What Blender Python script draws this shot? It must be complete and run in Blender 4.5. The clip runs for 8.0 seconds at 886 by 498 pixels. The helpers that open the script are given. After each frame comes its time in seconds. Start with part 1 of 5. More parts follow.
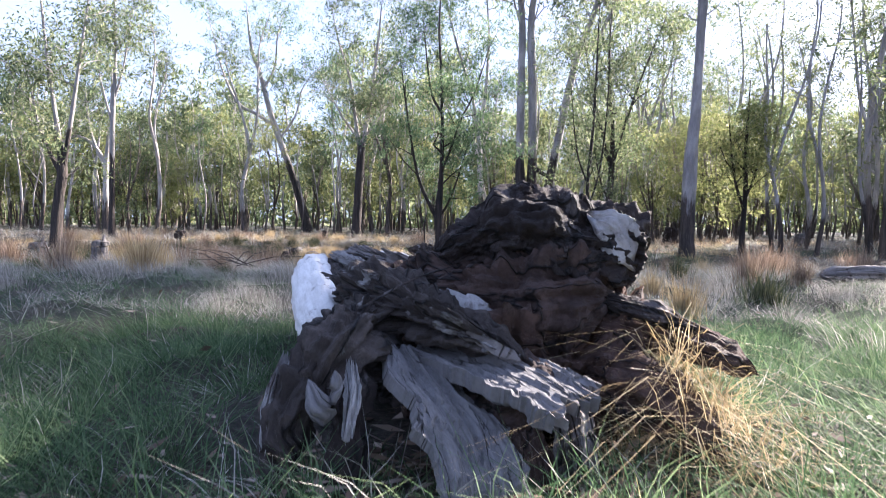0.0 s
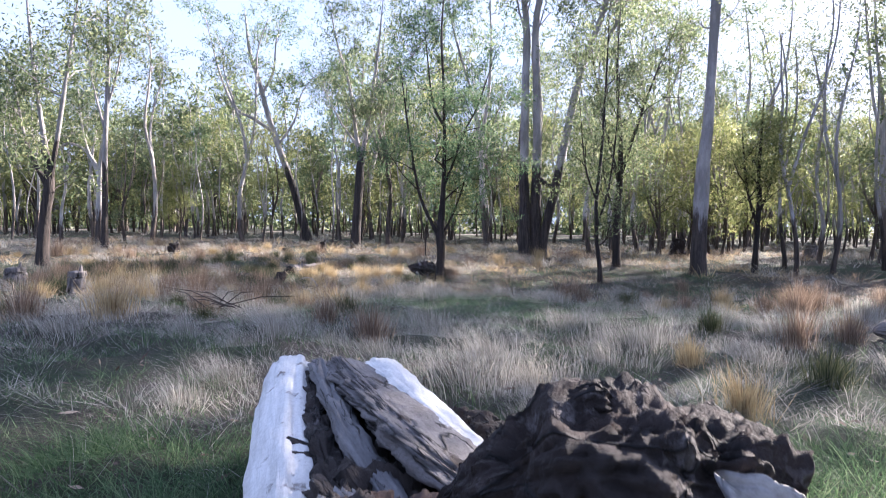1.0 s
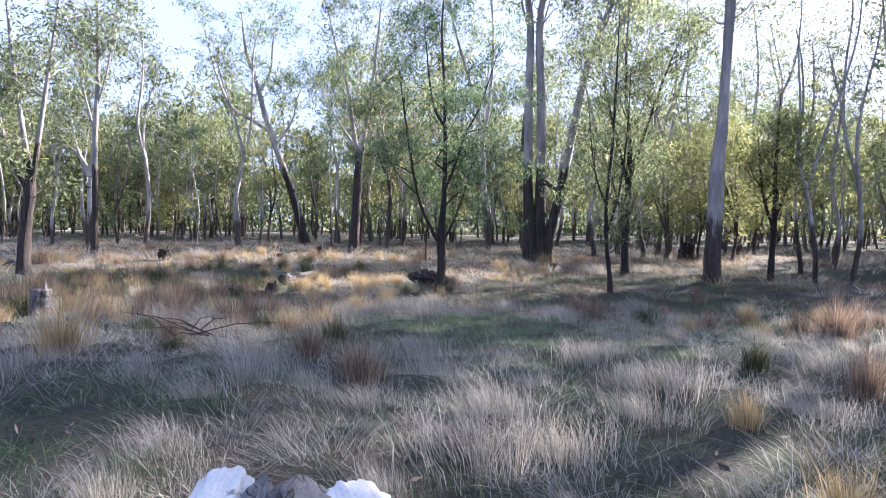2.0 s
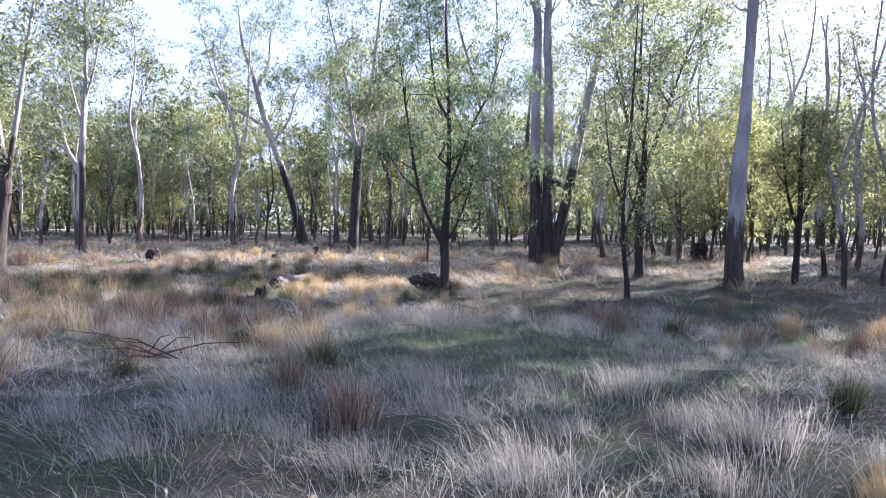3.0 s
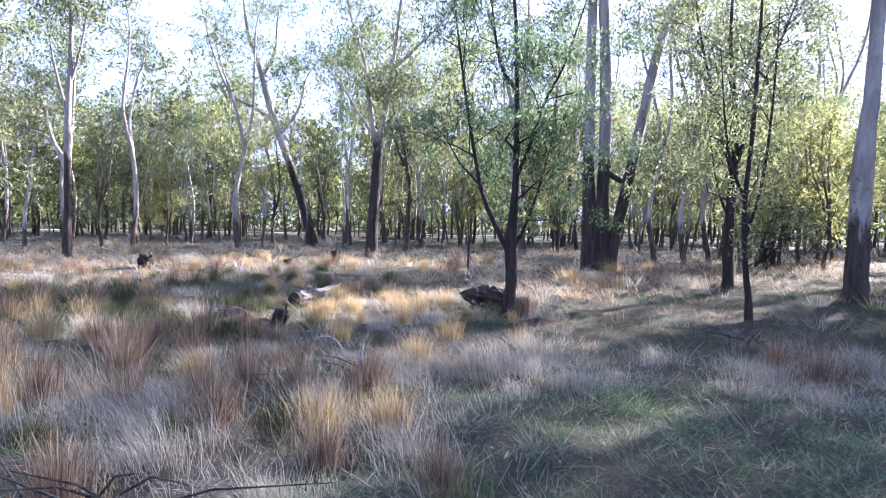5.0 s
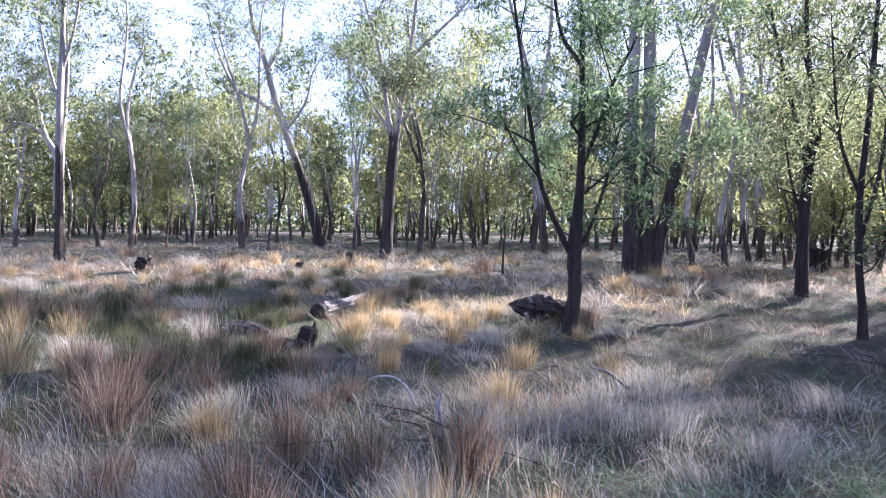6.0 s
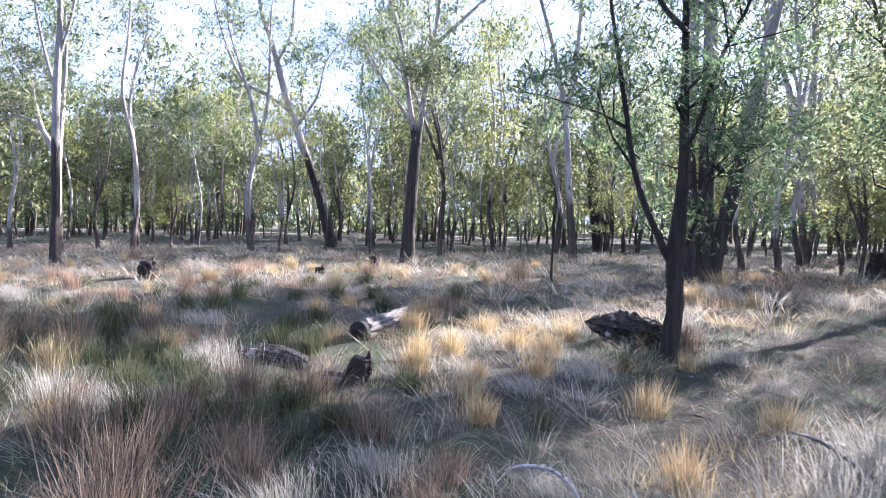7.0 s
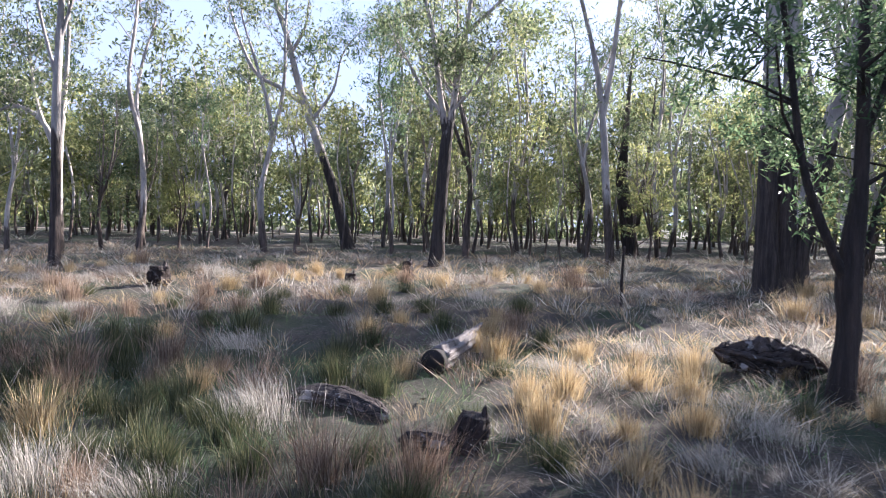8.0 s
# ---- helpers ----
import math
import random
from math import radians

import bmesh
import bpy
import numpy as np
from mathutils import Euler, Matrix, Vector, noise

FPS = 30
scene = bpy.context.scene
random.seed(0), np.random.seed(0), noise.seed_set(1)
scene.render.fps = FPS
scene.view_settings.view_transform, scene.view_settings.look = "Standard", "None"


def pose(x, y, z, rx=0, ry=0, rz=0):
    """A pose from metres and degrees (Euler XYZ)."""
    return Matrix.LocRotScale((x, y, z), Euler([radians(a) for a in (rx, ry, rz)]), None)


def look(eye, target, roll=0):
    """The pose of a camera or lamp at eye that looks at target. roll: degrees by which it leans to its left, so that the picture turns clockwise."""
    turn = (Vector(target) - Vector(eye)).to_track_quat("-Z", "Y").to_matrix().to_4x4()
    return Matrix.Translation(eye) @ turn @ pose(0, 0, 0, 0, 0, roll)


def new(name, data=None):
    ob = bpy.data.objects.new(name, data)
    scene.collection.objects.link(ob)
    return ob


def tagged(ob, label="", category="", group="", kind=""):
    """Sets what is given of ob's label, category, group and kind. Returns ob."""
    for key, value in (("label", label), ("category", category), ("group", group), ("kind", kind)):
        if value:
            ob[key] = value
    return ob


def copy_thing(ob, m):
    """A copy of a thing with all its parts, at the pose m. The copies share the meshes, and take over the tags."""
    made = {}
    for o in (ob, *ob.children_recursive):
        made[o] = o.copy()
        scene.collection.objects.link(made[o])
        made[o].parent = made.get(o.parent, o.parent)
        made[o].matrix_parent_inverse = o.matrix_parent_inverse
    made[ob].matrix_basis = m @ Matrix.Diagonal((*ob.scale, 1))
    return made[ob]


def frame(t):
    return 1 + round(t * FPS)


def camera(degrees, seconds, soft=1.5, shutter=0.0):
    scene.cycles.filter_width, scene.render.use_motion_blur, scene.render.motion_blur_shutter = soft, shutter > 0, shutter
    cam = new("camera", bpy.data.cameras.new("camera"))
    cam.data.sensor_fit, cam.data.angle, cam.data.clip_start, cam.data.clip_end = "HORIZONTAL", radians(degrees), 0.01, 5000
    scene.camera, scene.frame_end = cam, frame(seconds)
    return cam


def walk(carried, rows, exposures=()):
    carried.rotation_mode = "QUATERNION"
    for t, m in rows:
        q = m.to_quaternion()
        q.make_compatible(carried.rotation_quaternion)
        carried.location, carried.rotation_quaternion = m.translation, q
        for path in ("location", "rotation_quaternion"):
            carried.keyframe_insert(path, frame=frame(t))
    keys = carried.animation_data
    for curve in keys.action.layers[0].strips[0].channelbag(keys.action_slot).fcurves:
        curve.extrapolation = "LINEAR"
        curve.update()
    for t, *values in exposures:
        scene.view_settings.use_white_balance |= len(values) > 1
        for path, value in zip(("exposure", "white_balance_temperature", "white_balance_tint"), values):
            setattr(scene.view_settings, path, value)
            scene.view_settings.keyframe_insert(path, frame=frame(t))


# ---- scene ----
cam = camera(76.0, 8.0, soft=0.95, shutter=0.15)
PATH = [
    (0, (-0.019, -0.097, 1.155), (-0.036, 1.9, 1.06), 0.6),
    (0.5, (-0.056, 0.263, 1.388), (-0.074, 2.261, 1.297), 0.6),
    (1, (-0.073, 0.637, 1.616), (-0.092, 2.635, 1.525), 0.7),
    (1.5, (-0.074, 1.044, 1.793), (-0.095, 3.042, 1.701), 0.6),
    (3, (-0.156, 2.57, 1.822), (-0.182, 4.567, 1.726), 0.7),
    (3.5, (-0.388, 3.219, 1.818), (-0.414, 5.216, 1.722), 0.7),
    (4, (-0.729, 4.005, 1.822), (-0.756, 6.002, 1.724), 0.7),
    (5.5, (-1.897, 6.325, 1.793), (-1.925, 8.323, 1.698), 0.8),
    (6, (-2.354, 7.205, 1.777), (-2.381, 9.202, 1.682), 0.8),
    (6.5, (-2.789, 7.994, 1.789), (-2.819, 9.991, 1.693), 0.9),
    (7, (-3.325, 8.884, 1.771), (-3.357, 10.881, 1.678), 1.0),
    (7.5, (-3.85, 9.72, 1.768), (-3.884, 11.718, 1.678), 1.2),
    (8, (-4.443, 10.603, 1.76), (-4.482, 12.601, 1.67), 1.3),
]
walk(cam, [(t, look(eye, target, roll)) for t, eye, target, roll in PATH], [
    (0.0, 2.6, 5050, 20), (0.5, 2.92, 4930, 20), (1.0, 2.5, 5020, 21), (1.5, 2.5, 5000, 21), (3.0, 2.64, 4890, 24), (4.2, 2.68, 4860, 24), (5.5, 2.9, 4830, 26), (6.3, 2.62, 4820, 27), (7.1, 2.86, 4820, 22), (7.6, 2.56, 4950, 20), (8.0, 2.34, 4990, 22)])

# ---- sky and sun ----
SUN_AZ, SUN_EL = radians(53), radians(26)      # azimuth from +y towards +x
world = bpy.data.worlds.new("sky")
scene.world = world
world.use_nodes = True
wn = world.node_tree
sky = wn.nodes.new("ShaderNodeTexSky")
sky.sky_type, sky.sun_disc = "NISHITA", False
sky.sun_elevation, sky.sun_rotation = SUN_EL, SUN_AZ
sky.dust_density, sky.air_density = 4.0, 1.0
wt, wz, wp = wn.nodes.new("ShaderNodeTexCoord"), wn.nodes.new("ShaderNodeSeparateXYZ"), wn.nodes.new("ShaderNodeMapRange")
wp.inputs["From Min"].default_value, wp.inputs["From Max"].default_value = 0.0, 1.5
wp.inputs["To Min"].default_value, wp.inputs["To Max"].default_value = 0.92, 0.0
wp.interpolation_type = "SMOOTHSTEP"
wm = wn.nodes.new("ShaderNodeMix")
wm.data_type = "RGBA"
wm.inputs[7].default_value = (3.9, 4.1, 4.6, 1)     # white haze towards the horizon
wn.links.new(wt.outputs["Generated"], wz.inputs[0])
wn.links.new(wz.outputs[2], wp.inputs["Value"])
wn.links.new(wp.outputs[0], wm.inputs[0])
wn.links.new(sky.outputs[0], wm.inputs[6])
wn.links.new(wm.outputs[2], wn.nodes["Background"].inputs[0])
wn.nodes["Background"].inputs[1].default_value = 0.052
sun_data = bpy.data.lights.new("sun", "SUN")
sun_data.energy, sun_data.angle, sun_data.color = 5.0, radians(0.6), (1.0, 0.8, 0.53)
sun = new("sun", sun_data)
to_sun = Vector((math.sin(SUN_AZ) * math.cos(SUN_EL), math.cos(SUN_AZ) * math.cos(SUN_EL), math.sin(SUN_EL)))
sun.matrix_world = look(to_sun * 60, (0, 0, 0))


# ---- materials ----
def material(name):
    m = bpy.data.materials.new(name)
    m.use_nodes = True
    t = m.node_tree
    return m, t, t.nodes["Principled BSDF"]


def node(t, kind, **values):
    n = t.nodes.new(kind)
    for key, value in values.items():
        n.inputs[key.replace("_", " ")].default_value = value
    return n


def ramp(t, source, stops):
    n = t.nodes.new("ShaderNodeValToRGB")
    els = n.color_ramp.elements
    while len(els) < len(stops):
        els.new(0.5)
    for e, (p, c) in zip(els, stops):
        e.position, e.color = p, (*c, 1)
    t.links.new(source, n.inputs[0])
    return n.outputs[0]


def mixed(t, fac, a, b, mode="MIX"):
    n = t.nodes.new("ShaderNodeMix")
    n.data_type, n.blend_type = "RGBA", mode
    for sock, value in ((n.inputs[0], fac), (n.inputs[6], a), (n.inputs[7], b)):
        if isinstance(value, (int, float)):
            sock.default_value = value
        elif isinstance(value, tuple):
            sock.default_value = (*value, 1)
        else:
            t.links.new(value, sock)
    return n.outputs[2]


def maths(t, op, a, b=0.0, clamp=False):
    n = t.nodes.new("ShaderNodeMath")
    n.operation, n.use_clamp = op, clamp
    for sock, value in zip(n.inputs, (a, b)):
        if isinstance(value, (int, float)):
            sock.default_value = value
        else:
            t.links.new(value, sock)
    return n.outputs[0]


def coords(t, scale=(1, 1, 1), which="Object"):
    c = t.nodes.new("ShaderNodeTexCoord")
    m = t.nodes.new("ShaderNodeMapping")
    m.inputs["Scale"].default_value = scale
    t.links.new(c.outputs[which], m.inputs[0])
    return m.outputs[0]


def noise_out(t, vec, scale, detail=5.0, rough=0.6):
    n = node(t, "ShaderNodeTexNoise", Scale=scale, Detail=detail, Roughness=rough)
    t.links.new(vec, n.inputs["Vector"])
    return n.outputs[0]


def bump(t, bsdf, height, strength, distance):
    n = node(t, "ShaderNodeBump", Strength=strength, Distance=distance)
    t.links.new(height, n.inputs["Height"])
    t.links.new(n.outputs[0], bsdf.inputs["Normal"])


def blade_material(name, stops, gloss=0.5, passing=0.45):
    """Thin leaf or blade: each island takes its own tint; some light passes through it."""
    m, t, b = material(name)
    geo = t.nodes.new("ShaderNodeNewGeometry")
    tint = ramp(t, geo.outputs["Random Per Island"], stops)
    big = noise_out(t, coords(t), 0.9, 2.0)
    tint = mixed(t, 0.55, tint, ramp(t, big, [(0.3, (0.62, 0.6, 0.58)), (0.7, (1.0, 1.0, 1.0))]), "MULTIPLY")
    t.links.new(tint, b.inputs["Base Color"])
    b.inputs["Roughness"].default_value = gloss
    b.inputs["Specular IOR Level"].default_value = 0.25
    tr = t.nodes.new("ShaderNodeBsdfTranslucent")
    t.links.new(tint, tr.inputs[0])
    mix = t.nodes.new("ShaderNodeMixShader")
    mix.inputs[0].default_value = passing
    t.links.new(b.outputs[0], mix.inputs[1])
    t.links.new(tr.outputs[0], mix.inputs[2])
    t.links.new(mix.outputs[0], t.nodes["Material Output"].inputs[0])
    return m


def bark_material(name, dark, pale, low, high, flake=0.5):
    """Rough dark bark low on the trunk, smooth pale bark above, between the two heights."""
    m, t, b = material(name)
    vec = coords(t)
    sep = t.nodes.new("ShaderNodeSeparateXYZ")
    t.links.new(vec, sep.inputs[0])
    info = t.nodes.new("ShaderNodeObjectInfo")
    streak = noise_out(t, coords(t, (7, 7, 0.55)), 1.6, 6.0, 0.65)
    patch = noise_out(t, coords(t, (2.5, 2.5, 0.8)), 1.2, 4.0, 0.6)
    fine = noise_out(t, coords(t, (40, 40, 5)), 1.0, 4.0, 0.7)
    lift = maths(t, "ADD", sep.outputs[2], maths(t, "MULTIPLY", maths(t, "SUBTRACT", maths(t, "ADD", maths(t, "MULTIPLY", streak, 0.5), maths(t, "MULTIPLY", patch, 0.9)), 0.7), -3.2 * (high - low) / 2.0))
    lift = maths(t, "SUBTRACT", lift, maths(t, "MULTIPLY", info.outputs["Random"], 0.4 * (high - low)))
    up = maths(t, "DIVIDE", maths(t, "SUBTRACT", lift, (low + high) / 2), 0.16 * (high - low), True)
    paler = mixed(t, ramp(t, patch, [(0.42, (0, 0, 0)), (0.58, (1, 1, 1))]), tuple(c * 0.62 for c in pale), pale)
    paler = mixed(t, ramp(t, streak, [(0.66, (0, 0, 0)), (0.74, (flake, flake, flake))]), paler, tuple(c * 1.6 for c in dark))
    darker = mixed(t, fine, tuple(c * 0.45 for c in dark), tuple(min(1, c * 1.7) for c in dark))
    furrow = ramp(t, streak, [(0.42, (0.45, 0.45, 0.45)), (0.5, (1, 1, 1)), (0.6, (1.7, 1.62, 1.55))])
    darker = mixed(t, 0.85, darker, furrow, "MULTIPLY")
    colour = mixed(t, up, darker, paler)
    colour = mixed(t, 0.35, colour, ramp(t, fine, [(0.3, (0.55, 0.55, 0.55)), (0.7, (1, 1, 1))]), "MULTIPLY")
    t.links.new(colour, b.inputs["Base Color"])
    b.inputs["Roughness"].default_value = 0.85
    bump(t, b, maths(t, "ADD", maths(t, "ADD", fine, streak), maths(t, "MULTIPLY", up, 0.35)), 0.9, 0.05)
    return m


def wood_material(name, stops, fibre=42.0, patches=None, checks=0.0, depth=0.012, rough=0.88, flecks=0.6, run=1.0):
    """Old wood: fibres and checks run with the grain, which each mesh carries; patches of another colour lie over it.
    patches: (scale, low, high, colour)."""
    m, t, b = material(name)
    at = t.nodes.new("ShaderNodeAttribute")
    at.attribute_name = "grain"
    lay = t.nodes.new("ShaderNodeMapping")
    lay.inputs["Scale"].default_value = (1, 1, run)          # above 1: short, broken grain
    t.links.new(at.outputs["Vector"], lay.inputs[0])
    grain = lay.outputs[0]
    fine, broad = noise_out(t, grain, fibre, 7.0, 0.7), noise_out(t, grain, fibre * 0.22, 4.0, 0.6)
    speck = noise_out(t, coords(t), 70.0, 6.0, 0.75)
    height = maths(t, "ADD", fine, maths(t, "MULTIPLY", broad, 0.8))
    colour = ramp(t, maths(t, "ADD", maths(t, "MULTIPLY", fine, 0.6), maths(t, "MULTIPLY", broad, 0.4)), stops)
    if patches:
        size, lo, hi, other = patches
        spread = maths(t, "ADD", maths(t, "MULTIPLY", noise_out(t, coords(t), size, 7.0, 0.65), 0.75), maths(t, "MULTIPLY", broad, 0.25))
        mask = ramp(t, spread, [(lo, (0, 0, 0)), (hi, (1, 1, 1))])
        colour = mixed(t, mask, colour, mixed(t, 0.7, other, ramp(t, fine, [(0.3, (0.5, 0.5, 0.5)), (0.6, (1, 1, 1))]), "MULTIPLY"))
        height = maths(t, "ADD", height, maths(t, "MULTIPLY", mask, 0.5))
    if checks:
        gap = maths(t, "ABSOLUTE", maths(t, "SUBTRACT", noise_out(t, grain, fibre * 0.4, 3.0, 0.5), 0.5))
        line = ramp(t, gap, [(0.0, (0, 0, 0)), (checks, (1, 1, 1))])
        colour = mixed(t, line, tuple(c * 0.25 for c in stops[0][1]), colour)
        height = maths(t, "ADD", height, maths(t, "MULTIPLY", line, 0.9))
    colour = mixed(t, flecks, colour, ramp(t, speck, [(0.32, (0.35, 0.34, 0.33)), (0.52, (0.85, 0.85, 0.85)), (0.7, (1.1, 1.1, 1.1))]), "MULTIPLY")
    height = maths(t, "ADD", height, maths(t, "MULTIPLY", speck, 0.35))
    t.links.new(colour, b.inputs["Base Color"])
    b.inputs["Roughness"].default_value = rough
    bump(t, b, height, 1.0, depth)
    return m


def ground_material():
    m, t, b = material("dry_grass_ground")
    vec = coords(t)
    broad = noise_out(t, vec, 0.22, 4.0, 0.55)
    mid = noise_out(t, vec, 1.7, 6.0, 0.65)
    fine = noise_out(t, coords(t, (1, 2.2, 1)), 24.0, 6.0, 0.75)
    straw = ramp(t, fine, [(0.28, (0.014, 0.012, 0.01)), (0.5, (0.055, 0.046, 0.037)), (0.72, (0.16, 0.14, 0.112))])
    green = ramp(t, fine, [(0.28, (0.008, 0.015, 0.006)), (0.6, (0.033, 0.055, 0.02)), (0.8, (0.09, 0.11, 0.05))])
    fac = ramp(t, maths(t, "ADD", maths(t, "MULTIPLY", broad, 0.6), maths(t, "MULTIPLY", mid, 0.4)), [(0.46, (0, 0, 0)), (0.58, (1, 1, 1))])
    colour = mixed(t, fac, straw, green)
    soil = ramp(t, mid, [(0.6, (0, 0, 0)), (0.75, (0.7, 0.7, 0.7))])
    colour = mixed(t, soil, colour, (0.03, 0.023, 0.018))
    t.links.new(colour, b.inputs["Base Color"])
    b.inputs["Roughness"].default_value = 0.95
    bump(t, b, maths(t, "ADD", fine, mid), 0.9, 0.06)
    return m


GROUND = ground_material()
LEAF_OLIVE = blade_material("leaf_olive", [(0.0, (0.07, 0.097, 0.046)), (0.5, (0.17, 0.215, 0.105)), (1.0, (0.34, 0.36, 0.2))], 0.42, 0.7)
LEAF_YELLOW = blade_material("leaf_yellow_green", [(0.0, (0.11, 0.13, 0.045)), (0.5, (0.24, 0.27, 0.1)), (1.0, (0.42, 0.41, 0.18))], 0.42, 0.7)
LEAF_BLUE = blade_material("leaf_blue_green", [(0.0, (0.055, 0.092, 0.046)), (0.5, (0.125, 0.2, 0.1)), (1.0, (0.26, 0.32, 0.17))], 0.42, 0.7)
GRASS_PALE = blade_material("grass_pale_straw", [(0.0, (0.14, 0.128, 0.108)), (0.5, (0.44, 0.415, 0.36)), (1.0, (0.74, 0.71, 0.64))], 0.55, 0.4)
GRASS_GREEN = blade_material("grass_green", [(0.0, (0.035, 0.072, 0.03)), (0.6, (0.12, 0.195, 0.09)), (1.0, (0.28, 0.36, 0.18))], 0.65, 0.5)
GRASS_LAWN = blade_material("grass_short_lawn", [(0.0, (0.07, 0.12, 0.06)), (0.5, (0.18, 0.25, 0.15)), (1.0, (0.4, 0.46, 0.32))], 0.6, 0.45)
GRASS_RUST = blade_material("grass_rust", [(0.0, (0.075, 0.05, 0.038)), (0.5, (0.27, 0.195, 0.14)), (1.0, (0.56, 0.45, 0.33))], 0.6, 0.4)
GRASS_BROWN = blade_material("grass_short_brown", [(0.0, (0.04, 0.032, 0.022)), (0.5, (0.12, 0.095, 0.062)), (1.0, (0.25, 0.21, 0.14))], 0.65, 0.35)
GRASS_GOLD = blade_material("grass_gold", [(0.0, (0.22, 0.155, 0.075)), (0.5, (0.52, 0.4, 0.21)), (1.0, (0.74, 0.62, 0.38))], 0.5, 0.4)
GRASS_OLIVE = blade_material("grass_olive", [(0.0, (0.02, 0.03, 0.015)), (0.5, (0.07, 0.09, 0.042)), (1.0, (0.24, 0.23, 0.12))], 0.55, 0.4)
LITTER = blade_material("dead_leaf", [(0.0, (0.06, 0.04, 0.03)), (0.5, (0.2, 0.14, 0.1)), (1.0, (0.4, 0.33, 0.27))], 0.6, 0.1)
BARK_DARK = bark_material("bark_dark_box", (0.026, 0.019, 0.016), (0.11, 0.09, 0.078), 3.4, 8.0, 0.4)
BARK_HIGH = bark_material("bark_dark_butt_gum", (0.034, 0.027, 0.024), (0.52, 0.47, 0.43), 3.4, 5.6, 0.6)
BARK_GUM = bark_material("bark_river_gum", (0.042, 0.033, 0.029), (0.42, 0.39, 0.37), 2.8, 4.2, 0.55)
BARK_GREY = bark_material("bark_smooth_grey_gum", (0.05, 0.04, 0.035), (0.46, 0.43, 0.42), 0.5, 2.0, 0.75)
BARK_PALE = bark_material("bark_pale_gum", (0.07, 0.055, 0.046), (0.56, 0.52, 0.48), 0.5, 2.0, 0.65)
BARK_WOOD = bark_material("bark_slender_gum", (0.085, 0.068, 0.058), (0.52, 0.48, 0.45), 0.6, 2.6, 0.6)
BARK_BROWN = bark_material("bark_brown_box", (0.07, 0.054, 0.045), (0.26, 0.22, 0.19), 2.0, 5.0, 0.4)
CHAR = wood_material("charred_bark", [(0.3, (0.01, 0.007, 0.006)), (0.5, (0.032, 0.022, 0.019)), (0.72, (0.1, 0.074, 0.066))], 30, (6.0, 0.55, 0.6, (0.17, 0.148, 0.145)), 0.03, 0.03, run=4.5)
BURNT_BROWN = wood_material("burnt_brown_wood", [(0.3, (0.018, 0.011, 0.009)), (0.5, (0.06, 0.037, 0.03)), (0.75, (0.15, 0.098, 0.082))], 26, (5.0, 0.6, 0.66, (0.2, 0.17, 0.155)), 0.02, 0.03, run=5.0)
GREY_WOOD = wood_material("weathered_grey_wood", [(0.3, (0.07, 0.06, 0.056)), (0.5, (0.19, 0.172, 0.166)), (0.72, (0.34, 0.32, 0.315))], 46, (7.0, 0.56, 0.62, (0.06, 0.044, 0.037)), 0.018, 0.014)
WHITE_WOOD = wood_material("bleached_white_wood", [(0.3, (0.5, 0.48, 0.46)), (0.5, (0.72, 0.7, 0.68)), (0.75, (0.84, 0.82, 0.8))], 34, (9.0, 0.6, 0.65, (0.3, 0.26, 0.24)), 0.0, 0.008, 0.8, 0.35)
SILVER_WOOD = wood_material("silvery_bare_wood", [(0.3, (0.2, 0.185, 0.18)), (0.5, (0.38, 0.365, 0.365)), (0.72, (0.55, 0.535, 0.54))], 40, (7.0, 0.56, 0.62, (0.12, 0.095, 0.085)), 0.012, 0.01, 0.8, 0.45)
PLATE_WOOD = wood_material("split_grey_wood", [(0.3, (0.07, 0.066, 0.067)), (0.5, (0.155, 0.149, 0.153)), (0.72, (0.25, 0.242, 0.25))], 60, (5.0, 0.6, 0.66, (0.13, 0.098, 0.085)), 0.01, 0.007, 0.8, 0.45)
RED_EARTH = wood_material("red_brown_rot", [(0.3, (0.028, 0.016, 0.012)), (0.5, (0.085, 0.05, 0.038)), (0.75, (0.2, 0.13, 0.1))], 24, (8.0, 0.6, 0.68, (0.22, 0.16, 0.125)), 0.02, 0.03, run=5.0)
ROUGH_BARK = wood_material("flaking_grey_bark", [(0.3, (0.018, 0.013, 0.011)), (0.5, (0.058, 0.046, 0.041)), (0.74, (0.17, 0.142, 0.132))], 28, (4.5, 0.57, 0.6, (0.4, 0.385, 0.38)), 0.028, 0.028, run=3.5)
NEAR_BLACK = wood_material("near_black_wood", [(0.3, (0.006, 0.005, 0.005)), (0.6, (0.016, 0.013, 0.012))], 14)
CLAY = wood_material("pale_clay", [(0.3, (0.24, 0.2, 0.165)), (0.7, (0.4, 0.35, 0.3))], 2.0)


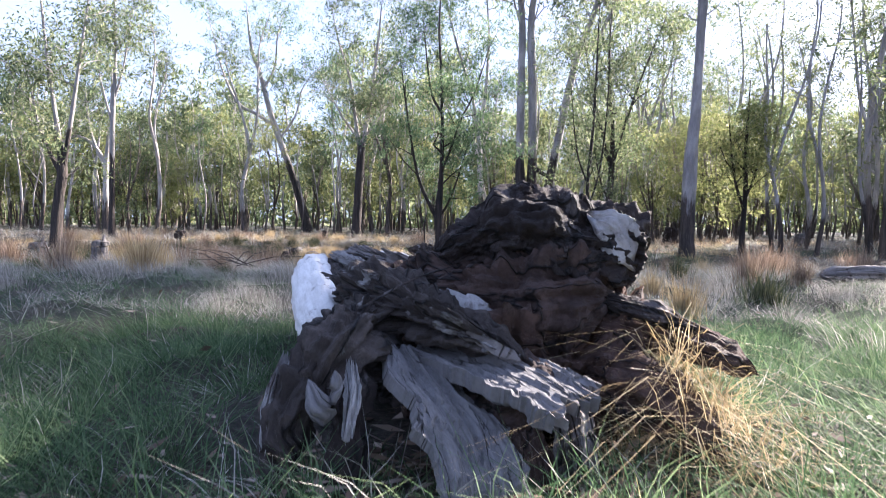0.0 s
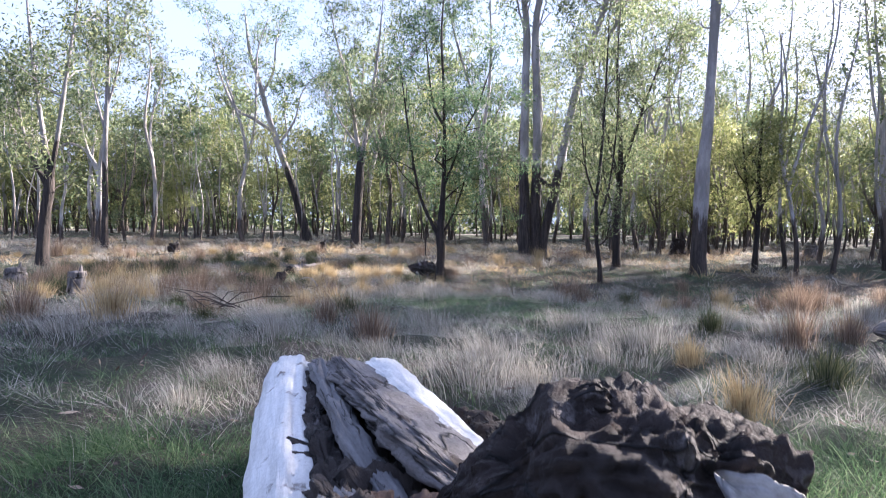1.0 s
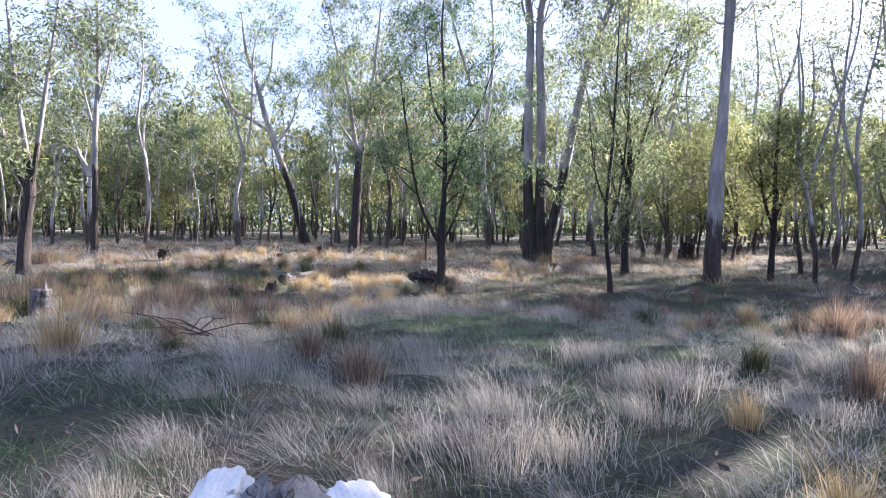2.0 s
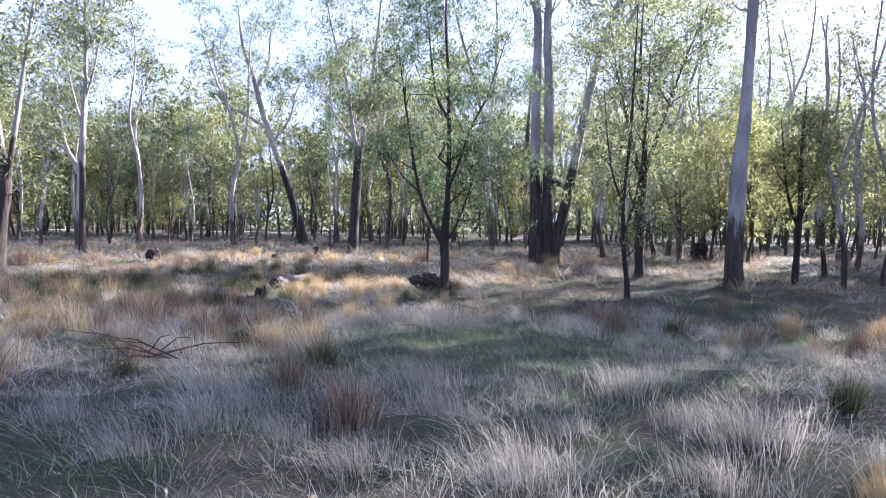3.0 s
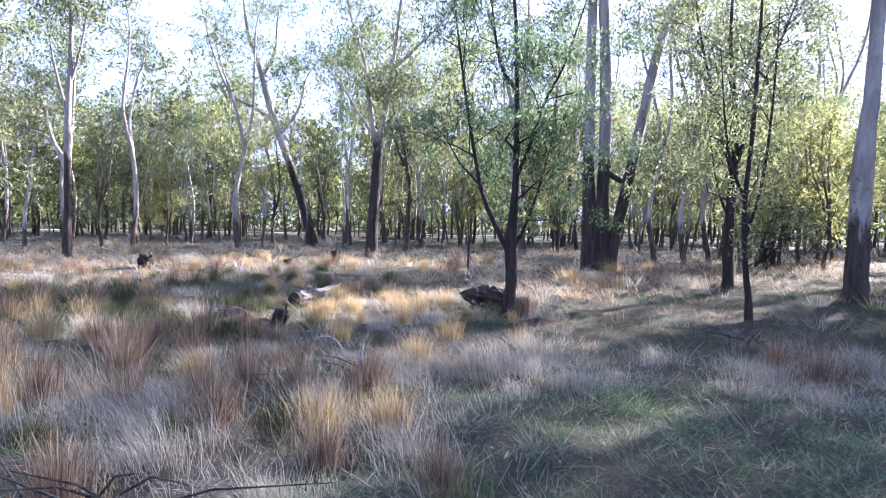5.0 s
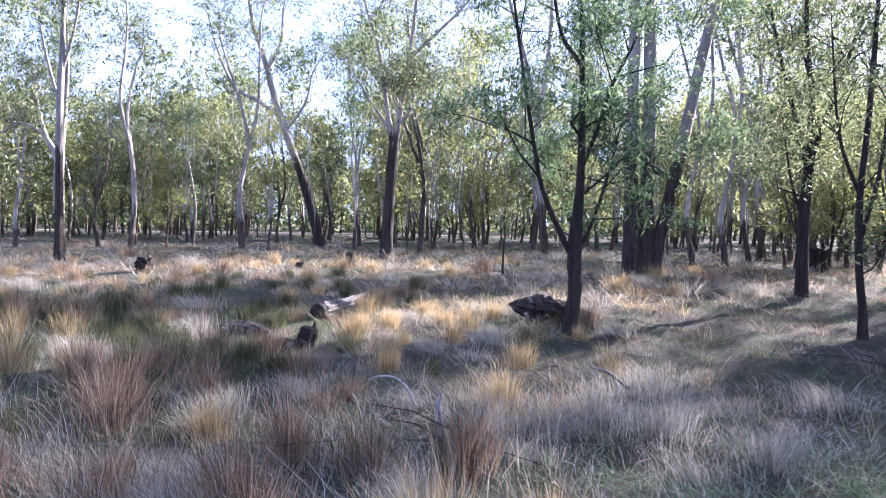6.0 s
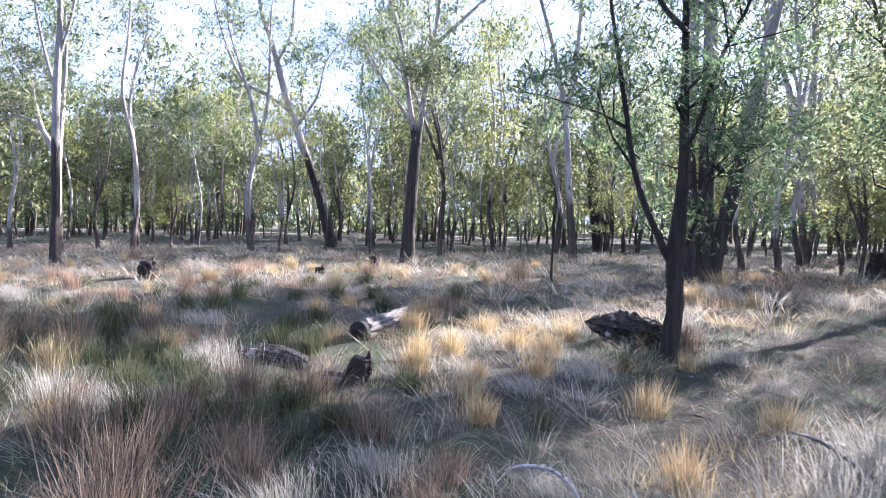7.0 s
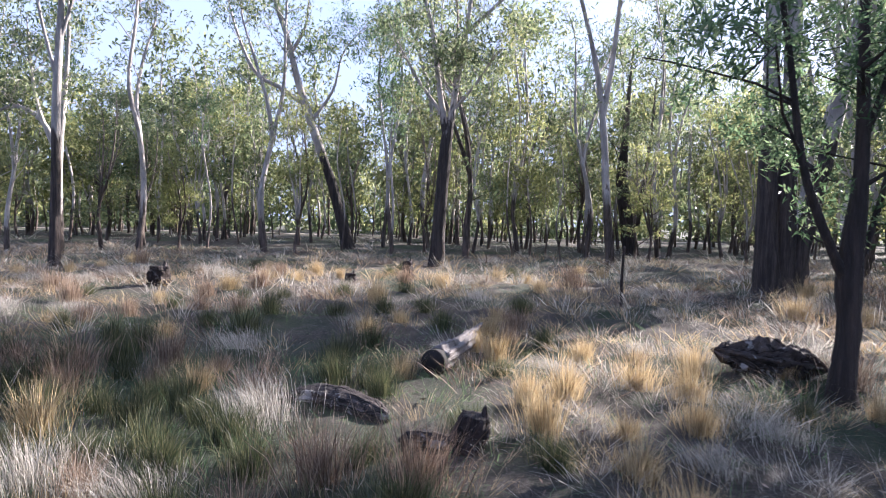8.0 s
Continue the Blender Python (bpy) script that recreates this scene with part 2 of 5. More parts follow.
# ---- meshes ----
def mesh_of(name, verts, quads=None, tris=None, mat=None, smooth=False):
    """A mesh from arrays of vertices, quads and triangles."""
    me = bpy.data.meshes.new(name)
    verts = np.asarray(verts, dtype=np.float32).reshape(-1, 3)
    quads = np.zeros((0, 4), np.int32) if quads is None else np.asarray(quads, np.int32).reshape(-1, 4)
    tris = np.zeros((0, 3), np.int32) if tris is None else np.asarray(tris, np.int32).reshape(-1, 3)
    me.vertices.add(len(verts))
    me.vertices.foreach_set("co", verts.ravel())
    loops = np.concatenate([quads.ravel(), tris.ravel()])
    me.loops.add(len(loops))
    me.loops.foreach_set("vertex_index", loops)
    nq, nt = len(quads), len(tris)
    me.polygons.add(nq + nt)
    starts = np.concatenate([np.arange(nq) * 4, nq * 4 + np.arange(nt) * 3]).astype(np.int32)
    me.polygons.foreach_set("loop_start", starts)
    me.polygons.foreach_set("use_smooth", np.full(nq + nt, smooth))
    me.update(calc_edges=True)
    me.validate()
    if mat:
        me.materials.append(mat)
    return me


def part(name, me, parent, label=""):
    ob = new(name, me)
    ob.parent = parent
    return tagged(ob, label)


def thing(name, at, label, category, group="", kind="", me=None, rz=0.0):
    ob = new(name, me)
    ob.matrix_basis = pose(*at, 0, 0, rz)
    return tagged(ob, label, category, group, kind)


def smooth01(a, lo, hi):
    s = np.clip((np.asarray(a, float) - lo) / (hi - lo), 0, 1)
    return s * s * (3 - 2 * s)


def ground_z(x, y):
    """Height of the ground: a low rise where the walk begins, a shallow dip beyond, then nearly level."""
    x, y = np.asarray(x, float), np.asarray(y, float)
    z = 0.46 * (1 - smooth01(y, 5, 15)) + 0.16 * smooth01(y, 16, 23) + 0.1 * smooth01(-x, 2, 8)
    z = z + 0.05 * np.sin(x * 0.9 + 1.3) * np.sin(y * 0.7 + 0.4) + 0.03 * np.sin(x * 2.3 + y * 1.1) * np.cos(y * 1.9 - x * 0.6)
    near = 1 - smooth01(np.hypot(x, y - 10), 26, 40)
    for k, (ax, ay, p) in enumerate(((5.1, 2.7, 0.3), (-3.3, 5.9, 1.7), (7.7, -4.4, 2.9), (1.9, 8.3, 4.1))):
        z = z + near * 0.022 * np.sin(ax * x + ay * y + p + 1.3 * np.sin(x * 0.9 - y * 1.3 + k))
    far = smooth01(np.hypot(x, y), 60, 140)
    return z * (1 - far) + 0.1 * far


def tube(pts, radii, sides=7, seed=0, rough=0.0, cap=True):
    """Vertices and quads of a tapering limb along a polyline."""
    pts, radii = np.asarray(pts, float), np.asarray(radii, float)
    n = len(pts)
    tan = np.gradient(pts, axis=0)
    tan /= np.linalg.norm(tan, axis=1)[:, None] + 1e-9
    ref = np.where(np.abs(tan[:, 2:3]) > 0.9, np.array([[1.0, 0, 0]]), np.array([[0, 0, 1.0]]))
    side = np.cross(tan, ref)
    side /= np.linalg.norm(side, axis=1)[:, None] + 1e-9
    for i in range(1, n):                      # keep the ring from twisting
        s = side[i - 1] - tan[i] * np.dot(side[i - 1], tan[i])
        side[i] = s / (np.linalg.norm(s) + 1e-9)
    up = np.cross(side, tan)
    a = np.arange(sides) * 2 * np.pi / sides
    wob = 1 + rough * np.random.RandomState(seed).uniform(-1, 1, (n, sides))
    ring = pts[:, None] + (np.cos(a)[None, :, None] * side[:, None] + np.sin(a)[None, :, None] * up[:, None]) * (radii[:, None] * wob)[..., None]
    v = ring.reshape(-1, 3)
    i, j = np.meshgrid(np.arange(n - 1), np.arange(sides), indexing="ij")
    k = (j + 1) % sides
    q = np.stack([i * sides + j, i * sides + k, (i + 1) * sides + k, (i + 1) * sides + j], -1).reshape(-1, 4)
    t = np.zeros((0, 3), int)
    if cap:
        v = np.vstack([v, pts[-1] + tan[-1] * radii[-1] * 0.6])
        t = np.array([[(n - 1) * sides + s, (n - 1) * sides + (s + 1) % sides, n * sides] for s in range(sides)])
    return v, q, t


def gather(pieces):
    vs, qs, ts, off = [], [], [], 0
    for v, q, t in pieces:
        vs.append(v)
        qs.append(np.asarray(q).reshape(-1, 4) + off)
        ts.append(np.asarray(t).reshape(-1, 3) + off)
        off += len(v)
    return np.vstack(vs), np.vstack(qs), np.vstack(ts)


def curve_through(ctrl, n):
    """n points of a smooth line through control points of any width (Catmull-Rom)."""
    c = np.asarray(ctrl, float)
    c = np.vstack([2 * c[0] - c[1], c, 2 * c[-1] - c[-2]])
    out = []
    for u in np.linspace(0, len(c) - 3 - 1e-6, n):
        i, f = int(u), u - int(u)
        p0, p1, p2, p3 = c[i:i + 4]
        out.append(0.5 * (2 * p1 + (p2 - p0) * f + (2 * p0 - 5 * p1 + 4 * p2 - p3) * f * f + (3 * p1 - p0 - 3 * p2 + p3) * f ** 3))
    return np.array(out)


def leaf_quads(centres, length, width, rng, droop=0.6, simple=False):
    """Narrow pointed leaves, one lozenge each, hanging by droop."""
    n = len(centres)
    d = rng.normal(size=(n, 3))
    d[:, 2] = d[:, 2] * 0.6 - droop
    d /= np.linalg.norm(d, axis=1)[:, None]
    w = np.cross(d, rng.normal(size=(n, 3)))
    w /= np.linalg.norm(w, axis=1)[:, None] + 1e-9
    ln = length * rng.uniform(0.6, 1.3, (n, 1))
    wd = width * rng.uniform(0.7, 1.3, (n, 1))
    a, b = centres - d * ln * 0.5, centres + d * ln * 0.5
    m = centres - d * ln * 0.1
    if simple:                                     # far off: a plain pointed sliver
        v = np.stack([a + w * wd * 0.5, a - w * wd * 0.5, b], 1).reshape(-1, 3)
        return v, None, np.arange(n * 3).reshape(-1, 3)
    v = np.stack([a, m + w * wd * 0.5, b, m - w * wd * 0.5], 1).reshape(-1, 3)
    return v, np.arange(n * 4).reshape(-1, 4), None


# ---- trees ----
def grow(rng, stems, spread, twig, per, sigma, lo=0.35, count=9, rise=0.7, fine=True):
    """Side branches and twigs on the stems; gives the limbs and the places of the leaves."""
    limbs, anchors = [], []
    for pts, rad in stems:
        limbs.append((pts, rad))
        n = len(pts)
        for _ in range(count):
            u = rng.uniform(lo, 1.0)
            i = min(int(u * (n - 1)), n - 2)
            f = u * (n - 1) - i
            p = pts[i] * (1 - f) + pts[i + 1] * f
            r = (rad[i] * (1 - f) + rad[i + 1] * f) * 0.5
            ang = rng.uniform(0, 2 * np.pi)
            reach = spread * rng.uniform(0.5, 1.15) * (1.15 - 0.6 * u)
            out = np.array([np.cos(ang), np.sin(ang), 0.0])
            lift = rise * rng.uniform(0.6, 1.7)
            br = np.array([p, p + out * reach * 0.38 + [0, 0, reach * 0.45 * lift], p + out * reach * 0.72 + [0, 0, reach * 0.85 * lift], p + out * reach + [0, 0, reach * 1.0 * lift]])
            br[1:] += rng.normal(scale=reach * 0.1, size=(3, 3))
            rr = np.minimum(np.array([r, r * 0.65, r * 0.4, r * 0.15]) + 0.003, reach * np.array([0.024, 0.018, 0.012, 0.006]))
            limbs.append((br, rr))
            for k in range(per):
                s = rng.uniform(0.5, 1.0)
                j = min(int(s * 3), 2)
                q = br[j] + (br[j + 1] - br[j]) * (s * 3 - j)
                e = q + rng.normal(size=3) * twig * np.array([1, 1, 0.7]) + [0, 0, twig * 0.3]
                if fine:
                    limbs.append((np.array([q, (q + e) / 2 + [0, 0, twig * 0.08], e]), np.array([0.3, 0.2, 0.1]) * rr[2] + 0.003))
                anchors.append(e)
        anchors.append(pts[-1])
    return limbs, np.array(anchors)


def leaves_at(rng, anchors, each, sigma, length, width, droop=0.9, simple=False):
    """Leaves in clumps of uneven size, each a few hanging sprays with gaps between them."""
    size = np.exp(rng.normal(size=len(anchors)) * 0.35)
    sprays = 4
    hub = np.repeat(anchors, sprays, axis=0) + np.clip(rng.normal(size=(len(anchors) * sprays, 3)), -1.7, 1.7) * (np.repeat(size, sprays) * sigma * 1.05)[:, None] * np.array([1, 1, 0.62])
    share = np.repeat(size, sprays)
    n = np.maximum(rng.poisson(each / sprays * share ** 1.6), 1)
    c = np.repeat(hub, n, axis=0)
    fall = rng.uniform(0, 1, len(c))
    c = c + np.clip(rng.normal(size=c.shape), -1.6, 1.6) * sigma * 0.42 * np.array([1, 1, 0.75]) * np.repeat(share, n)[:, None]
    c[:, 2] -= fall ** 2 * sigma * 0.9
    return leaf_quads(c, length, width, rng, droop, simple)


def make_tree(name, rng, stems, at, label, bark, leaf, spread=1.6, twig=0.5, per=3, each=14, sigma=0.28, length=0.14, width=0.035,
              lo=0.4, count=9, rise=0.7, sides=9, group="", extra=(), fine=True):
    """A tree: trunk with limbs, and a crown of leaves. stems: lists of control points (x, y, z, radius) from the base."""
    built = []
    for ctrl in stems:
        c = curve_through(ctrl, 3 * len(ctrl) + 2)
        built.append((c[:, :3], np.maximum(c[:, 3], 0.008)))
    crown = [built[i] for i in extra] if extra else built
    limbs, anchors = grow(rng, crown, spread, twig, per, sigma, lo, count, rise, fine)
    rest = [b for b in built if not any(b is c for c in crown)]
    pieces = [tube(p, r, sides if r[0] > 0.05 else ((5 if fine else 4) if r[0] > 0.02 else 3), k, 0.09 if r[0] > 0.05 else 0.0) for k, (p, r) in enumerate(rest + limbs)]
    root = thing(name, at, label, "tree", group)
    v, q, t = gather(pieces)
    part("trunk", mesh_of("trunk", v, q, t, bark, True), root)
    part("crown", mesh_of("crown", *leaves_at(rng, anchors, each, sigma, length, width, simple=not fine), leaf), root)
    return root


def wild_stems(rng, height, radius, forks, fork_at, lean):
    """A wandering trunk that divides into upright stems."""
    d = rng.uniform(0, 2 * np.pi)
    sway = np.array([np.cos(d), np.sin(d)]) * lean
    def way(z):
        return sway * z + 0.12 * np.array([np.sin(z * 0.8 + d), np.cos(z * 0.7 + d)]) * min(z, 2)
    fz = height * fork_at
    trunk = [(*(way(0)), -0.3, radius * 1.35), (*way(0.3), 0.3, radius * 1.08), (*way(fz * 0.5), fz * 0.5, radius * 0.9), (*way(fz), fz, radius * 0.75)]
    out = []
    for k in range(forks):
        a = d + 2 * np.pi * k / forks + rng.uniform(-0.5, 0.5)
        tilt = rng.uniform(0.06, 0.3) if forks > 1 else 0.03
        top = height * rng.uniform(0.8, 1.0)
        pts = [trunk[-1]] if k else list(trunk)
        for s in (0.25, 0.55, 0.8, 1.0):
            z = fz + (top - fz) * s
            o = np.array([np.cos(a), np.sin(a)]) * tilt * (z - fz) * (1 - 0.3 * s)
            w = way(z) + o + rng.normal(scale=0.08, size=2) * s
            pts.append((w[0], w[1], z, radius * (0.62 if forks > 1 else 0.7) * (1 - 0.85 * s) + 0.012))
        out.append(pts)
    return out


# ---- ground ----
def spaced(lo, hi, fine, far):
    """Coordinates, close together between lo and hi and ever wider out to far."""
    mid = list(np.arange(lo, hi, fine))
    a, b, step = mid[0], mid[-1], fine
    while b < far:
        step *= 1.22
        a, b = a - step, b + step
        mid = [a] + mid + [b]
    return np.array(mid)


def build_ground():
    xs, ys = spaced(-13, 10, 0.26, 2500), spaced(-1, 25, 0.26, 2500)
    gx, gy = np.meshgrid(xs, ys)
    v = np.stack([gx, gy, ground_z(gx, gy)], -1).reshape(-1, 3)
    nx, ny = len(xs), len(ys)
    i, j = np.meshgrid(np.arange(ny - 1), np.arange(nx - 1), indexing="ij")
    q = np.stack([i * nx + j, i * nx + j + 1, (i + 1) * nx + j + 1, (i + 1) * nx + j], -1).reshape(-1, 4)
    tagged(new("ground", mesh_of("ground", v, q, None, GROUND, True)), "uneven woodland ground of dry straw and green grass", "ground", "", "structure")
    xs = np.linspace(-160, 160, 81)
    edge = 74 + 1.5 * np.sin(xs * 0.05)
    v = np.concatenate([np.stack([xs, edge - 1.6 + 0.5 * np.sin(xs * 0.4), ground_z(xs, edge - 3) + 0.05], -1), np.stack([xs, edge + 1.6, ground_z(xs, edge + 3) + 0.05], -1)])
    q = np.array([[k, k + 1, 82 + k, 81 + k] for k in range(80)])
    tagged(new("track", mesh_of("track", v, q, None, CLAY, True)), "pale bare clay track crossing the far woodland", "track", "", "structure")


build_ground()


def gz(x, y):
    return float(ground_z(x, y))


# ---- the trees that stand apart ----
def named_tree(name, x, y, stems, label, bark, leaf, seed, **how):
    return make_tree(name, np.random.RandomState(seed), stems, (x, y, gz(x, y)), label, bark, leaf, **how)


# young box tree beside the walk, forked low, with dark trunk
named_tree("tree", -0.34, 16.6, [
    [(0, 0, -0.2, 0.194), (0.02, 0, 0.25, 0.132), (0.06, 0, 0.8, 0.114), (0.03, 0, 1.4, 0.119), (0.1, 0, 2.5, 0.0704), (0.12, 0.1, 3.8, 0.0546), (0.08, 0.1, 5.4, 0.0396), (0.0, 0.2, 7.0, 0.0308), (0.1, 0.2, 8.6, 0.0106)],
    [(0.0, 0, 1.3, 0.0616), (-0.2, -0.05, 1.65, 0.051), (-0.55, -0.1, 2.45, 0.0405), (-0.78, -0.15, 3.6, 0.0317), (-0.95, -0.1, 4.7, 0.0246), (-1.15, 0, 6.2, 0.0132)],
    [(0.11, 0.05, 2.7, 0.044), (0.35, 0.1, 3.3, 0.0352), (0.65, 0.15, 4.2, 0.0299), (1.05, 0.2, 5.0, 0.0229), (1.5, 0.2, 6.4, 0.0106)],
    [(0.08, 0, 4.4, 0.044), (-0.25, 0.35, 5.2, 0.0308), (-0.5, 0.5, 7.4, 0.0088)],
    [(0.05, 0, 1.35, 0.044), (0.3, 0.12, 1.75, 0.0352), (0.62, 0.3, 2.6, 0.0264), (0.9, 0.5, 3.6, 0.0088)],
], "young box tree with a dark low-forked trunk and drooping green crown", BARK_DARK, LEAF_BLUE, 11, spread=1.5, twig=0.36, per=4, each=125, sigma=0.23, length=0.12, width=0.026, lo=0.36, count=8, rise=0.5)

# great twin-stemmed river gum with a third leaning stem
named_tree("tree", 3.4, 24.5, [
    [(-0.2, 0, -0.3, 0.42), (-0.22, 0, 0.3, 0.32), (-0.28, 0, 1.6, 0.24), (-0.36, 0, 4.0, 0.18), (-0.36, 0, 7.0, 0.16), (-0.36, 0.2, 10, 0.13), (-0.9, 0.4, 13, 0.1), (-1.6, 0.4, 16, 0.03)],
    [(0.15, 0.1, -0.3, 0.42), (0.15, 0.1, 0.3, 0.32), (0.14, 0, 2.0, 0.23), (0.2, 0.1, 4.2, 0.2), (0.12, 0, 7.0, 0.18), (0.08, 0.2, 10, 0.14), (0.7, 0.5, 13.2, 0.1), (0.9, 0.8, 17, 0.03)],
    [(0.4, 0.1, -0.2, 0.28), (0.52, 0, 0.9, 0.2), (0.98, 0, 3.0, 0.18), (1.4, 0, 5.2, 0.16), (1.85, 0, 7.4, 0.15), (2.2, 0, 8.6, 0.13), (2.9, 0.2, 10.5, 0.12), (3.6, 0.3, 14, 0.03)],
    [(0.25, -0.05, 3.3, 0.1), (0.7, -0.1, 3.0, 0.08), (1.3, -0.15, 2.7, 0.03)],
    [(2.45, 0, 8.3, 0.12), (3.1, 0.1, 9.2, 0.09), (4.2, 0.3, 11.5, 0.03)],
], "great river gum with three massive grey stems from one base", BARK_GUM, LEAF_OLIVE, 12, spread=3.0, twig=0.7, per=4, each=60, sigma=0.42, length=0.2, width=0.055, lo=0.66, count=11, rise=0.6, sides=14, extra=(0, 1, 2, 4))

# tall straight grey gum
named_tree("tree", 7.84, 18.64, [
    [(0, 0, -0.3, 0.357), (0, 0, 0.25, 0.264), (0.02, 0, 1.2, 0.221), (0.04, 0, 3.2, 0.212), (0.16, 0, 4.6, 0.162), (0.25, 0, 7.0, 0.136), (0.3, 0, 9.5, 0.162), (0.2, 0.3, 12.5, 0.111), (-0.3, 0.6, 17, 0.0255)],
    [(0.25, 0.1, 10.4, 0.111), (1.2, 0.5, 12.2, 0.0765), (2.2, 0.6, 15.5, 0.017)],
    [(0.25, 0.1, 11.2, 0.102), (-0.8, 0.2, 12.8, 0.068), (-1.8, 0.2, 15.5, 0.017)],
], "tall straight river gum with mottled pale grey bark", BARK_GREY, LEAF_OLIVE, 13, spread=2.2, twig=0.6, per=4, each=50, sigma=0.36, length=0.18, width=0.05, lo=0.66, count=9, sides=16)

# bushy box with several stems from head height
named_tree("tree", 5.76, 20.36, [
    [(0, 0, -0.3, 0.198), (0, 0, 0.3, 0.145), (-0.02, 0, 1.6, 0.125), (0.05, 0, 3.0, 0.112), (0.05, 0, 4.4, 0.066), (-0.1, 0.1, 6.4, 0.0462), (0.0, 0.2, 9.4, 0.0099)],
    [(0.05, 0, 2.8, 0.066), (-0.35, 0.1, 4.4, 0.0462), (-0.8, 0.3, 6.6, 0.0264), (-1.0, 0.4, 8.2, 0.00792)],
    [(0.05, 0, 3.0, 0.066), (0.5, -0.1, 4.6, 0.0528), (1.1, -0.1, 6.4, 0.033), (1.9, 0, 8.4, 0.00792)],
    [(0.0, 0, 1.7, 0.0396), (-0.4, -0.1, 2.6, 0.0264), (-0.75, -0.2, 4.2, 0.0099)],
], "bushy box tree dividing into several stems above head height", BARK_DARK, LEAF_OLIVE, 14, spread=1.5, twig=0.45, per=4, each=80, sigma=0.29, length=0.14, width=0.036, lo=0.4, count=10)

# thin young tree on the shaded side
named_tree("tree", 4.0, 16.0, [
    [(0.06, 0, -0.2, 0.09), (0.03, 0, 0.4, 0.065), (-0.06, 0, 1.1, 0.055), (-0.1, 0, 2.2, 0.05), (0.02, 0.05, 3.6, 0.04), (0.1, 0.1, 5.2, 0.03), (0.15, 0.1, 7.2, 0.01)],
    [(-0.08, 0, 1.5, 0.032), (0.25, 0.1, 2.6, 0.028), (0.45, 0.2, 4.2, 0.02), (0.5, 0.2, 5.8, 0.008)],
    [(-0.09, 0, 2.2, 0.03), (-0.4, 0.1, 3.2, 0.022), (-0.6, 0.1, 5.0, 0.008)],
    [(-0.05, 0, 1.0, 0.02), (0.16, -0.05, 1.2, 0.016), (0.28, -0.05, 1.7, 0.006)],
], "slender young box tree with a thin dark stem", BARK_DARK, LEAF_OLIVE, 15, spread=0.85, twig=0.3, per=3, each=44, sigma=0.2, length=0.11, width=0.028, lo=0.42, count=8, sides=7)

# bushy trees on the shaded side
for bx, by, seed in ((12.6, 19.4, 61), (15.2, 20.6, 62), (10.9, 18.6, 63), (12.2, 21.4, 64)):
    r = np.random.RandomState(seed)
    named_tree("tree", bx, by, wild_stems(r, 8.5 + r.uniform(0, 2), 0.075, 2, 0.3, 0.04), "slender gum with grey stems and yellow-green leaves", BARK_GREY, LEAF_YELLOW, seed, spread=1.1, twig=0.4, per=3, each=16, sigma=0.3, length=0.14, width=0.034, lo=0.3, count=7, sides=7)

# small yellow-green tree beyond the tall gum
named_tree("tree", 10.05, 19.4, [
    [(0, 0, -0.2, 0.12), (0, 0, 0.8, 0.09), (0.05, 0, 2.2, 0.075), (0.02, 0, 3.8, 0.05), (0.1, 0, 6.0, 0.01)],
    [(0.03, 0, 1.6, 0.05), (-0.35, 0, 2.8, 0.04), (-0.6, 0, 4.8, 0.01)],
    [(0.03, 0, 1.9, 0.05), (0.45, 0.1, 3.0, 0.035), (0.7, 0.1, 5.0, 0.01)],
], "small young tree with a bright yellow-green crown", BARK_DARK, LEAF_YELLOW, 16, spread=1.05, twig=0.36, per=4, each=62, sigma=0.26, length=0.13, width=0.034, lo=0.32, count=10, sides=7)

# dark-trunked gum with spreading limbs
named_tree("tree", -5.06, 31.0, [
    [(0, 0, -0.3, 0.377), (0, 0, 0.4, 0.279), (0.12, 0, 2.4, 0.23), (0.24, 0, 4.4, 0.213), (0.42, 0, 5.4, 0.131), (0.7, 0.1, 7.4, 0.107), (1.05, 0.1, 9.8, 0.0738), (1.4, 0.2, 13.5, 0.0164)],
    [(0.25, 0, 4.6, 0.148), (-0.05, 0, 6.4, 0.0984), (-0.4, 0.1, 8.7, 0.082), (-1.1, 0.2, 11.0, 0.0492), (-1.5, 0.2, 13.2, 0.0164)],
    [(0.85, 0.1, 8.3, 0.082), (1.7, 0.1, 9.1, 0.0656), (3.2, 0.2, 10.6, 0.041), (4.2, 0.2, 12.2, 0.0123)],
    [(0.5, 0, 5.6, 0.0656), (1.2, -0.2, 6.4, 0.0492), (2.0, -0.3, 7.6, 0.0164)],
    [(0.1, 0, 5.4, 0.0738), (-0.9, 0.2, 6.8, 0.0492), (-2.0, 0.3, 8.8, 0.0123)],
], "spreading gum with a dark trunk and pale upper limbs", BARK_HIGH, LEAF_OLIVE, 17, spread=1.7, twig=0.5, per=4, each=58, sigma=0.34, length=0.19, width=0.05, lo=0.58, count=8, sides=12)

